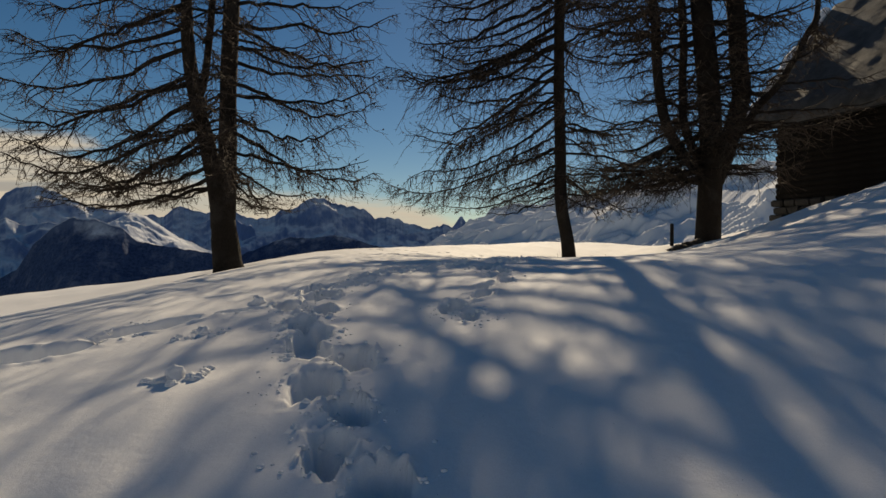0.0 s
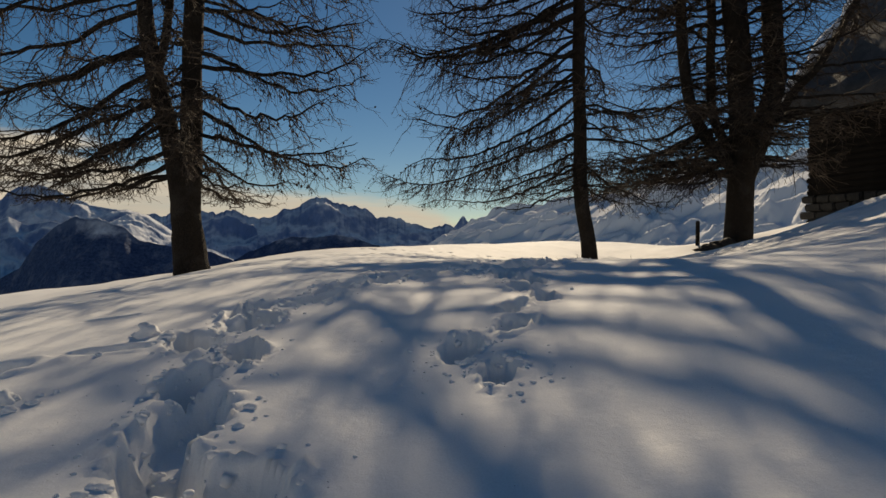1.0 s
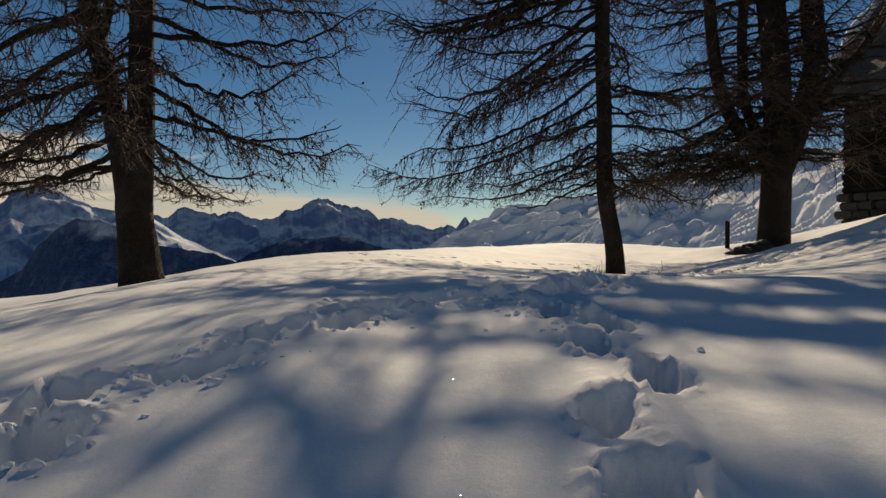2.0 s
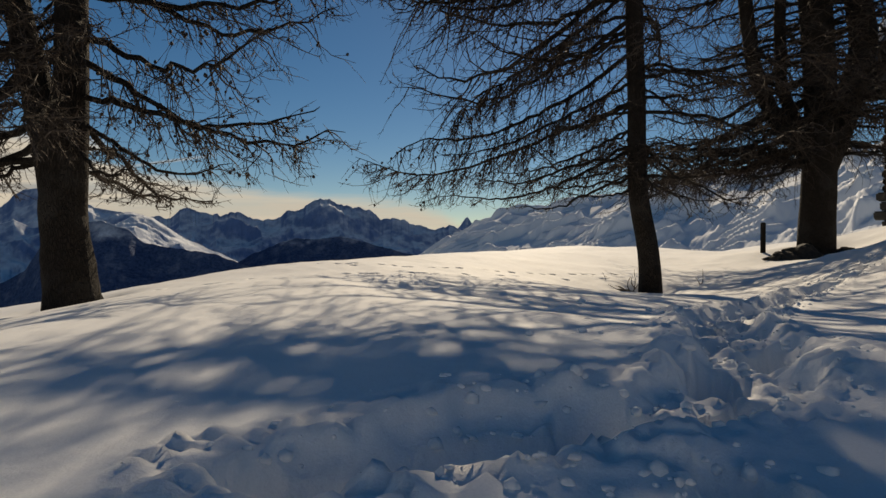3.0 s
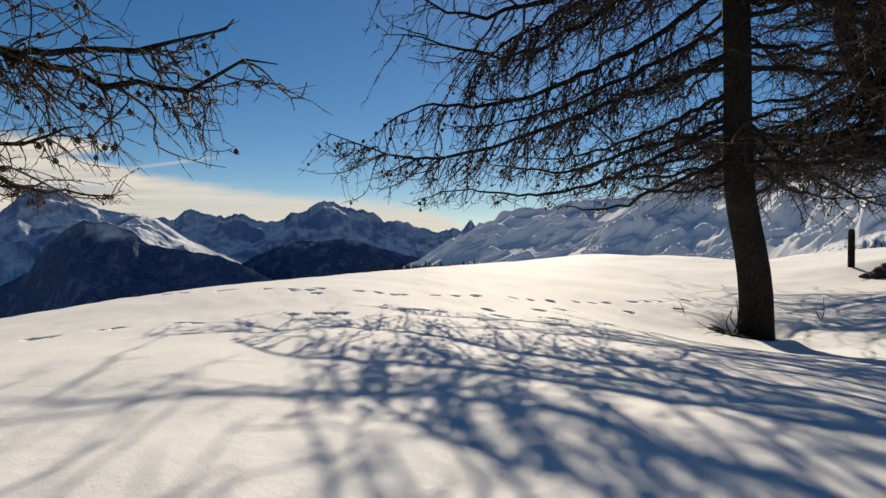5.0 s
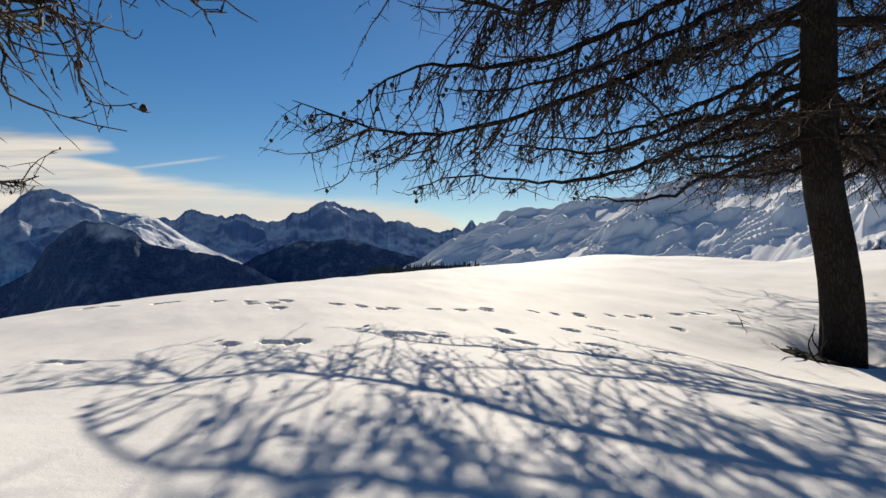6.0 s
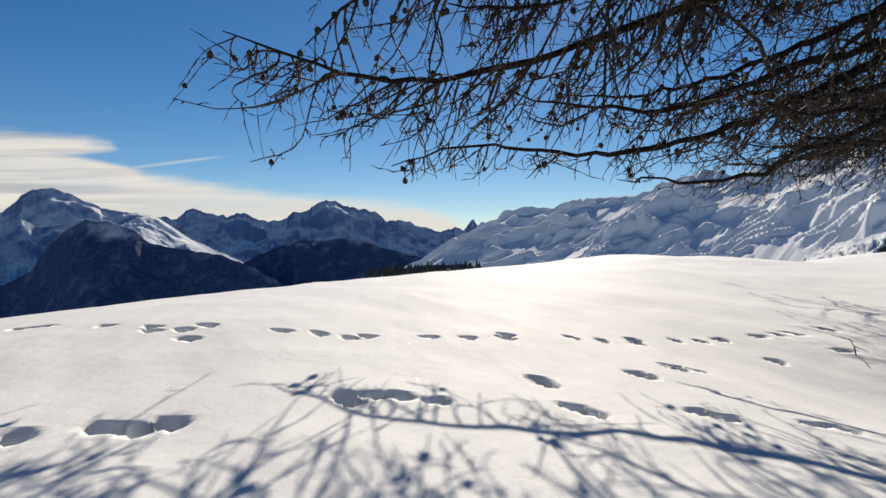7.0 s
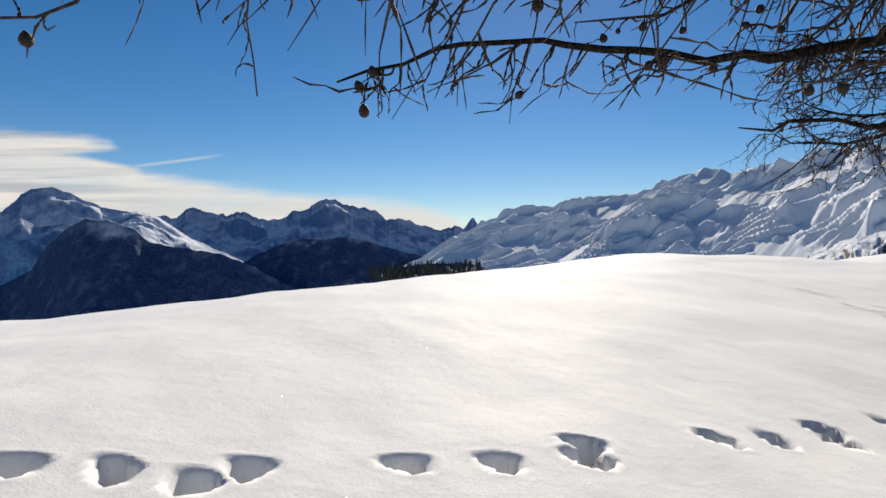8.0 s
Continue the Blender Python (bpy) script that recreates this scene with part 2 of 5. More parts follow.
def ridged(x, y, octaves=5, seed=0, gain=0.5):
    total, amp = 0.0, 1.0
    for k in range(octaves):
        total = total + amp * (1 - 2 * np.abs(vnoise(x * 2 ** k + 5.7 * k, y * 2 ** k + 3.3 * k, seed + k)))
        amp *= gain
    return total


def sstep(a, b, v):
    t = np.clip((v - a) / (b - a), 0, 1)
    return t * t * (3 - 2 * t)


# ---- ground ----
# broad swells of the alp: rows by x, columns by y
SWELL_X, SWELL_Y, SWELL_R = (-12, -6.5, -1.5, 2.5, 7, 13), (1, 6, 11, 16.5, 23, 31), 4.5
SWELLS = (
    (-0.19, -0.04, -0.38, 0.7, -0.19, 1.38), (-0.3, 0.25, -0.43, -0.51, 0.36, -0.38), (-0.42, 0.36, 0.48, 1.38, -0.54, -0.23),
    (-0.58, 0.12, -0.35, -1.24, 1.4, 0.18), (-0.09, 0.21, 0.04, -0.04, -1.45, 0.13), (0.12, 0.14, 0.57, 0.83, 0.24, -0.36))


def lie(x, y):
    """The height of the undisturbed snow."""
    x, y = np.asarray(x, float), np.asarray(y, float)
    z = 0.85 + 0.1 * np.clip(x, -40, 16)
    for cx, row in zip(SWELL_X, SWELLS):
        for cy, h in zip(SWELL_Y, row):
            z = z + h * np.exp(-((x - cx) ** 2 + (y - cy) ** 2) / (2 * SWELL_R ** 2))
    past = np.maximum(0, y - 24 + 0.9 * np.clip(-x - 1, -7, 60))
    z = z - 0.30 * (np.sqrt(past ** 2 + 30.0 ** 2) - 30.0)
    z = z - 0.045 * np.maximum(0, y - 25) * np.clip((x - 4) / 6, 0, 1)
    z = z - 0.3 * sstep(8.0, 12.5, x) * sstep(24.0, 28.0, y) * (1 - sstep(14.0, 22.0, x)) - 0.34 * np.exp(-((x - 10.0) / 1.4) ** 2 - ((y - 22.2) / np.where(y < 22.2, 2.4, 1.2)) ** 2) + 0.16 * np.exp(-((x - 8.9) / 1.4) ** 2 - ((y - 23.4) / 1.5) ** 2)
    z = z - 0.13 * np.exp(-((x - 2.5) / 1.9) ** 2 - ((y - 10.3) / 1.9) ** 2) - 0.06 * np.exp(-((x - 0.9) / 0.9) ** 2 - ((y - 7.2) / 1.1) ** 2) + 0.1 * np.exp(-((x + 0.7) / 1.3) ** 2 - ((y - 3.9) / 1.3) ** 2)
    left = np.maximum(0, -x - 11)
    z = z - 0.3 * (np.sqrt(left ** 2 + 12.0 ** 2) - 12.0)
    z = z - 0.02 * np.maximum(0, -y - 2)
    return -680 + np.logaddexp(0, (z + 680) / 25.0) * 25.0


# footprints of the walker: x, y, half width, half length, heading in degrees, depth
def steps_along(points, gap, side, rnd):
    pts = np.array(points, float)
    seg = np.hypot(*np.diff(pts, axis=0).T)
    at = np.r_[0, np.cumsum(seg)]
    out, k = [], 0
    for d in np.arange(0.05, at[-1], gap):
        i = min(np.searchsorted(at, d, "right") - 1, len(seg) - 1)
        f = (d - at[i]) / seg[i]
        way = (pts[i + 1] - pts[i]) / seg[i]
        p = pts[i] + way * seg[i] * f + np.array((-way[1], way[0])) * side * (1 if k % 2 else -1)
        out.append((*(p + rnd.uniform(-0.03, 0.03, 2)), rnd.uniform(0.09, 0.13), rnd.uniform(0.16, 0.24), math.degrees(math.atan2(way[1], way[0])), rnd.uniform(0.15, 0.22)))
        k += 1
    return out


RND = np.random.RandomState(5)
TRAIL_A = [(0.0, 2.2), (-0.1, 3.1), (-0.4, 3.85), (-0.36, 4.4), (-0.78, 5.0), (-0.75, 5.6), (-1.05, 6.15), (-0.85, 6.9), (-0.5, 7.3), (-0.2, 7.85), (0.3, 8.2), (0.75, 8.25), (1.1, 8.6), (1.3, 9.05), (1.5, 9.6), (1.8, 10.3), (2.4, 11.2), (3.1, 12.1), (4.0, 13.25), (4.9, 14.35), (6.3, 15.7), (8.3, 17.4)]
TRAIL_B = [(0.32, 5.3), (0.4, 5.85), (0.68, 6.3), (0.85, 7.1), (0.75, 7.8)]
PITS = steps_along(TRAIL_A, 0.37, 0.085, RND) + [p[:2] + (p[2] * 0.8, p[3] * 0.85, p[4], p[5] * 0.68) for p in steps_along(TRAIL_B, 0.36, 0.08, RND)]
TRENCH = [(-0.1, 8.0), (0.3, 8.22), (0.75, 8.3), (1.1, 8.62), (1.3, 9.05), (1.5, 9.6), (1.8, 10.3), (2.4, 11.2), (3.1, 12.1), (4.0, 13.25), (4.9, 14.35)]
# long smooth hollows drawn by a dragging foot, and wind scoops
PITS += [(0.32, 8.18, 0.13, 0.34, 8, 0.17), (-3.0, 5.2, 0.17, 0.62, 12, 0.19), (-2.2, 5.62, 0.12, 0.42, 24, 0.14), (-1.5, 6.0, 0.06, 0.22, 8, 0.07), (-1.95, 6.9, 0.05, 0.16, 5, 0.05)]

# prints of a hare and a fox on the open field
HARE = [(-1.87, 16.84), (-1.58, 16.82), (-1.37, 16.73), (-1.28, 16.86), (-3.0, 16.9), (-2.84, 16.93), (-2.4, 16.9), (-2.29, 16.93), (-0.83, 16.81), (-0.63, 16.83), (-0.46, 16.83), (-0.37, 16.92), (0.0, 16.99), (0.23, 17.03), (0.47, 17.18), (0.46, 17.08), (0.92, 17.36), (1.14, 17.45), (1.41, 17.64), (1.41, 17.53), (1.77, 17.83), (2.01, 17.95), (2.22, 18.1), (2.65, 18.39), (2.89, 18.53), (3.11, 18.68), (3.65, 19.09), (3.89, 19.26)]
FOX = [(-1.14, 15.09), (-0.94, 15.19), (-0.84, 15.18), (-0.77, 15.25), (-0.29, 15.64), (-0.26, 15.57), (-0.18, 15.67), (-0.08, 15.69), (0.06, 15.66), (0.53, 16.18), (0.54, 16.1), (1.06, 16.48), (1.1, 16.43), (1.38, 16.84), (1.38, 16.74), (1.51, 16.79), (0.6, 15.73), (0.66, 15.68), (1.12, 15.78), (1.19, 15.74), (1.58, 15.8), (1.68, 15.78), (2.37, 17.57), (3.17, 18.1), (-1.73, 14.57), (-1.85, 14.57), (-2.26, 14.49), (-2.34, 14.47), (-2.65, 14.33), (-2.75, 14.31), (-3.11, 14.18), (-3.25, 14.19), (-1.53, 16.7), (-1.25, 16.53)]


def clods(x, y, cell, seed):
    """Half-round lumps of many sizes, one in each cell of a jittered lattice."""
    ix, iy = np.floor(x / cell).astype(int), np.floor(y / cell).astype(int)
    top = np.zeros_like(x)
    for i in (-1, 0, 1):
        for j in (-1, 0, 1):
            a, b = (ix + i) % 256, (iy + j) % 256
            px = (ix + i + 0.5 + 0.45 * LATTICES[seed % 8][a, b]) * cell
            py = (iy + j + 0.5 + 0.45 * LATTICES[(seed + 1) % 8][a, b]) * cell
            r = cell * np.clip(0.42 + 0.3 * LATTICES[(seed + 2) % 8][a, b], 0.12, 0.75)
            skew = 1 + 0.4 * LATTICES[(seed + 3) % 8][a, b]
            top = np.maximum(top, np.sqrt(np.maximum(0, r * r - ((x - px) * skew) ** 2 - ((y - py) / skew) ** 2)))
    return top


def dents(x, y, z):
    """Press the trails into the sheet."""
    rnd = np.random.RandomState(9)
    rough, press, heap = np.zeros_like(z), np.zeros_like(z), np.zeros_like(z)
    for px, py, a, b, head, deep in PITS:
        m = (np.abs(x - px) < 0.85) & (np.abs(y - py) < 0.85)
        if not m.any():
            continue
        dx, dy = x[m] - px, y[m] - py
        c, s = math.cos(radians(head)), math.sin(radians(head))
        along, across = dx * c + dy * s, -dx * s + dy * c
        wob = 0.24 * vnoise(x[m] * 5 + px * 7, y[m] * 5, 3) + 0.13 * vnoise(x[m] * 14, y[m] * 14 + py * 5, 4)
        r = np.sqrt((along / b) ** 2 + (across / a) ** 2) + wob
        press[m] = np.maximum(press[m], deep * (1 - sstep(0.76 if deep > 0.1 else 0.62, 1.06, r)))
        kick = np.exp(-((r - 1.3) / 0.24) ** 2) * (0.65 + 0.35 * np.tanh(along / 0.1))
        heap[m] = np.maximum(heap[m], (0.015 + 0.015 * vnoise(x[m] * 11, y[m] * 11, 5)) * kick * min(1.0, deep / 0.12))
        if deep > 0.1 and b < 0.3:
            rough[m] = np.maximum(rough[m], np.exp(-np.maximum(0, r - 1.1) ** 2 / 0.16) * (0.12 + 0.88 * sstep(0.85, 1.1, r)))
    for (ax, ay), (bx, by) in zip(TRENCH[:-1], TRENCH[1:]):
        m = (x > min(ax, bx) - 0.6) & (x < max(ax, bx) + 0.6) & (y > min(ay, by) - 0.6) & (y < max(ay, by) + 0.6)
        if not m.any():
            continue
        f = np.clip(((x[m] - ax) * (bx - ax) + (y[m] - ay) * (by - ay)) / ((bx - ax) ** 2 + (by - ay) ** 2), 0, 1)
        off = np.hypot(x[m] - ax - f * (bx - ax), y[m] - ay - f * (by - ay)) + 0.05 * vnoise(x[m] * 4, y[m] * 4, 1) + 0.03 * vnoise(x[m] * 13, y[m] * 13, 2)
        floor = 0.085 + 0.03 * vnoise(x[m] * 6, y[m] * 6, 6)
        press[m] = np.maximum(press[m], floor * (1 - sstep(0.12, 0.22, off)))
        rough[m] = np.maximum(rough[m], np.exp(-((off - 0.26) / 0.08) ** 2))
        heap[m] = np.maximum(heap[m], 0.012 * np.exp(-((off - 0.29) / 0.07) ** 2))
    z += heap * (1 - np.minimum(1, press / 0.06)) - press
    on = rough > 0.02
    xo, yo = x[on] + 0.02 * vnoise(x[on] * 9, y[on] * 9, 1), y[on] + 0.02 * vnoise(x[on] * 9, y[on] * 9, 2)
    heaped = sstep(0.25, 0.75, rough[on] + 0.35 * vnoise(xo * 2.6, yo * 2.6, 1))
    spread = sstep(-0.25, 0.25, vnoise(xo * 5.5, yo * 5.5, 6))
    z[on] += heaped * (0.55 * clods(xo, yo, 0.085, 1) * spread + 0.6 * clods(xo, yo, 0.05, 4) + 0.01 * vnoise(xo * 20, yo * 20, 3) - 0.012)
    for k, (px, py) in enumerate(HARE + FOX):
        a, b, deep = (rnd.uniform(0.05, 0.064), rnd.uniform(0.05, 0.06), rnd.uniform(0.27, 0.32)) if k < len(HARE) else (rnd.uniform(0.055, 0.07), rnd.uniform(0.045, 0.055), rnd.uniform(0.16, 0.2))
        skew = rnd.uniform(0.15, 0.6)
        m = (np.abs(x - px) < 0.3) & (np.abs(y - py) < 0.3)
        dx, dy = x[m] - px, y[m] - py
        turn = rnd.uniform(-0.25, 0.25)
        dx, dy = dx * math.cos(turn) + dy * math.sin(turn), dy * math.cos(turn) - dx * math.sin(turn)
        # a blunt far rim, the near rim drawn to a point where the paw slid in
        near = np.clip((dy + b) / (2 * b), 0, 1)
        dx = dx + skew * dy
        r = np.sqrt((dx / (a * (0.3 + 0.7 * near ** 0.7))) ** 2 + np.abs(dy / b) ** 3) + 0.16 * vnoise(x[m] * 15 + k * 3.7, y[m] * 15, 2) + 0.07 * vnoise(x[m] * 40, y[m] * 40, 5)
        z[m] -= deep * (1 - sstep(0.68, 1.06, r)) * (0.72 + 0.28 * near)
        z[m] -= 0.012 * np.exp(-(np.maximum(0, r - 1.0) / 0.35) ** 2) * sstep(1.06, 1.0, -r + 2.06)
        z[m] += 0.005 * np.exp(-((r - 1.5) / 0.28) ** 2)
    return z


TREE_FEET = ((-4.5, 14.4, 0.33), (3.74, 17.25, 0.22), (9.96, 22.7, 0.42))


def snow_height(x, y):
    x, y = np.asarray(x, float), np.asarray(y, float)
    z = lie(x, y)
    near = np.exp(-np.maximum(0, np.hypot(x, y - 12) - 25) / 12.0)
    z = z + near * (0.035 * fbm(x * 0.55, y * 0.4, 4, 1) + 0.006 * fbm(x * 3.1 + 0.4 * y, y * 1.3, 3, 4))
    bank = sstep(4.5, 8.0, x) * near * (1 - 0.8 * sstep(17.5, 21.0, y))
    z = z + bank * 0.08 * ridged(x * 0.5, y * 0.6, 4, 3)
    z = z - 0.19 * np.exp(-((x - 3.5) / 1.5) ** 2 - ((y - 16.5) / 1.4) ** 2)
    for tx, ty, r in TREE_FEET:
        d = np.hypot(x - tx, y - ty)
        z = z - 0.12 * np.exp(-((d - r * 0.4) / (r * 1.3)) ** 2) + 0.01 * np.exp(-((d - r * 3.2) / r) ** 2)
    return z


def axis_steps(*runs):
    """runs: (from, to, step); beyond the last ones the step grows to the horizon."""
    vals = np.concatenate([np.arange(a, b, s) for a, b, s in runs])
    lo, hi = [vals[0]], [vals[-1]]
    step = 0.3
    while lo[-1] > -4700:
        lo.append(lo[-1] - step)
        hi.append(hi[-1] + step)
        step *= 1.17
    return np.r_[np.array(lo[:0:-1]), vals, np.array(hi[1:])]


def build_ground():
    gx = axis_steps((-14, -6.2, 0.16), (-6.2, -3.0, 0.055), (-3.0, -2.1, 0.03), (-2.1, 1.7, 0.021), (1.7, 2.6, 0.028), (2.6, 6.2, 0.06), (6.2, 18, 0.15))
    gy = axis_steps((-3, 1.6, 0.1), (1.6, 3.2, 0.03), (3.2, 9.2, 0.02), (9.2, 10.5, 0.03), (10.5, 14.2, 0.075), (14.2, 16.6, 0.03), (16.6, 17.4, 0.013), (17.4, 19.2, 0.04), (19.2, 34, 0.17))
    x, y = np.meshgrid(gx, gy, indexing="xy")
    z = dents(x, y, snow_height(x, y))
    nx, ny = len(gx), len(gy)
    i = (np.arange(ny - 1)[:, None] * nx + np.arange(nx - 1)[None]).reshape(-1)
    faces = np.stack([i, i + 1, i + nx + 1, i + nx], 1)
    ob = new("ground", mesh_of("ground", np.stack([x, y, z], -1).reshape(-1, 3), faces, SNOW))
    return tagged(ob, "deep white snow on an alpine meadow, trodden by boots and animals", "snow", kind="structure")


build_ground()


def build_bounce_hillside():
    """Unseen snow hillside added behind the walker to bounce neutral light into shade."""
    gx, gy = np.meshgrid(np.linspace(-420, 420, 120), np.linspace(-45, -330, 50))
    up = (-45 - gy)
    z = 0.5 + 0.1 * np.clip(gx, -40, 16) - 3 + 0.24 * up - 0.0001 * up ** 2 + 5 * fbm(gx * 0.02, gy * 0.02, 4, 2) * np.minimum(1, up / 40)
    n = 120
    i = (np.arange(49)[:, None] * n + np.arange(n - 1)[None]).reshape(-1)
    ob = new("hillside", mesh_of("hillside", np.stack([gx, gy, z], -1).reshape(-1, 3), np.stack([i, i + n, i + n + 1, i + 1], 1), SNOW))
    tagged(ob, "plain unseen snow-covered hillside, added behind the meadow to bounce light", "hillside", kind="structure")


build_bounce_hillside()


# ---- distant mountains ----
EYE8 = (0.1, 15.5, 1.64)


def ridge(name, label, mat, dist, crest, depth, fall, seed, rough, ribs, slant=0.0, columns=300, rows=50, jag=0.0, octaves=6, across=4.0, crisp=9.0, bench=0.0, pack=1.3, soften=0.04):
    """A mountain side: crest as (tangent of the bearing, tangent of the height), seen from the end of the walk.
    depth: metres from crest to foot; fall: height lost on the way; ribs: spurs per unit of bearing."""
    crest = np.array(crest, float)
    u = np.linspace(crest[0, 0], crest[-1, 0], columns)
    e = np.interp(u, crest[:, 0], crest[:, 1])
    top = e * dist + EYE8[2] + jag * dist * fbm(u * 60, u * 0 + seed, 5, seed, 0.6)
    s = np.linspace(0, 1, rows) ** pack
    uu, ss = np.meshgrid(u, s)
    d = dist - depth * ss
    drop = fall * (0.75 * ss + 0.25 * ss ** 0.7)
    along = uu * ribs + slant * ss
    spur = ridged(along, ss * across + seed, octaves, seed, 0.5)
    wide = int(columns * soften)
    calm = np.convolve(np.pad(top, wide, mode="edge"), np.ones(2 * wide + 1) / (2 * wide + 1), "valid")
    fade = sstep(0.0, 0.3, ss)
    z = top[None] * (1 - fade) + calm[None] * fade - drop + rough * spur * np.minimum(1, ss * crisp) * (0.3 + 0.7 * np.minimum(1, ss * crisp * 0.35))
    if bench:
        z = z + bench * fbm(uu * ribs * 0.8 + 4.1, ss * 6.0 + uu * 5.0, 4, seed + 2, 0.45) * np.minimum(1, ss * 7)
    d = d + rough * 0.8 * fbm(along * 1.3, ss * 3, 4, seed + 1) * np.minimum(1, ss * 6)
    v = np.stack([EYE8[0] + uu * d, EYE8[1] + d, z], -1)
    back = np.stack([EYE8[0] + u * (dist + depth * 0.3), np.full_like(u, EYE8[1] + dist + depth * 0.3), top - fall * 0.5], -1)[None]
    v = np.concatenate([back, v])
    nr = rows + 1
    i = (np.arange(nr - 1)[:, None] * columns + np.arange(columns - 1)[None]).reshape(-1)
    faces = np.stack([i, i + columns, i + columns + 1, i + 1], 1)
    ob = new(name, mesh_of(name, v.reshape(-1, 3), faces, mat))
    return tagged(ob, label, "mountain", kind="structure")


def crest_of(*pairs):
    """Pairs of bearing and height, in hundredths of a tangent."""
    return [(a / 100, b / 100) for a, b in pairs]


ridge("mountain_massif", "broad blue-shaded snow massif on the skyline, rock tinted for haze", PEAK, 4450,
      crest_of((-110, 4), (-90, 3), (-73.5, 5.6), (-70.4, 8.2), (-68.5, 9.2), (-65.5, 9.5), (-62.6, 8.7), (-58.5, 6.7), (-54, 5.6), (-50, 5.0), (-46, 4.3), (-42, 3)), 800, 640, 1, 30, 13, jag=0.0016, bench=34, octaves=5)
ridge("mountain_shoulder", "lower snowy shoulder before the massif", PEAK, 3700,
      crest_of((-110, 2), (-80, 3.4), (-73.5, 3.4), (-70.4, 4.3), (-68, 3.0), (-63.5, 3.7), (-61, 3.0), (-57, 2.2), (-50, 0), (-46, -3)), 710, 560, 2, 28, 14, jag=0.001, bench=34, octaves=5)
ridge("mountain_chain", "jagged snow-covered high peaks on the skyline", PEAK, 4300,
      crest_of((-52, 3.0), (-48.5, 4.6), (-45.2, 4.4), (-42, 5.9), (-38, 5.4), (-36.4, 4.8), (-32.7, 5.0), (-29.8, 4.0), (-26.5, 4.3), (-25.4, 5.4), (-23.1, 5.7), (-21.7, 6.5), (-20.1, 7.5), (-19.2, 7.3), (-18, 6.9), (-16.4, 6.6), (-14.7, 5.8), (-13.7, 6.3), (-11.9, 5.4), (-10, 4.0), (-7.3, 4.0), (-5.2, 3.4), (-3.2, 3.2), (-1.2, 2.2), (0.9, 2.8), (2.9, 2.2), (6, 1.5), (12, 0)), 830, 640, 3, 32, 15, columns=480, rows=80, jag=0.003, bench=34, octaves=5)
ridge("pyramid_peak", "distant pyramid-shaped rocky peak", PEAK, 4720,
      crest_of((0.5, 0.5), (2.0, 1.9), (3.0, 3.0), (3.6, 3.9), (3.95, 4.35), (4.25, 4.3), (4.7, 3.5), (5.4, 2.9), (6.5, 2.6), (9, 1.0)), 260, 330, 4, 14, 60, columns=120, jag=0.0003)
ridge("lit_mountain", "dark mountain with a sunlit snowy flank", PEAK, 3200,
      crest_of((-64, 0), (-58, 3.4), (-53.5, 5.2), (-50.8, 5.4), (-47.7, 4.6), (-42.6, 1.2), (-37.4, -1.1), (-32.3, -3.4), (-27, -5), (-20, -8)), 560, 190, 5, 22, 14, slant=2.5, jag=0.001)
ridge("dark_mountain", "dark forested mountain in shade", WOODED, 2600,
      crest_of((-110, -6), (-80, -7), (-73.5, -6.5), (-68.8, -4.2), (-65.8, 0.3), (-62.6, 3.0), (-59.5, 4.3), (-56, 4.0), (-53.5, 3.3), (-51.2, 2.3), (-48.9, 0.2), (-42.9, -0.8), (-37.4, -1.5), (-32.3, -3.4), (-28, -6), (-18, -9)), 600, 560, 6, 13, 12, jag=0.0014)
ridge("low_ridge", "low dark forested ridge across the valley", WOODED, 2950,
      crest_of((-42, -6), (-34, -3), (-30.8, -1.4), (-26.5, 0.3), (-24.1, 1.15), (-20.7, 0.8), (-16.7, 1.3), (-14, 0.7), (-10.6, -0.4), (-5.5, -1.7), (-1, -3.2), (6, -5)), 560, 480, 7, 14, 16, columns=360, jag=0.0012)


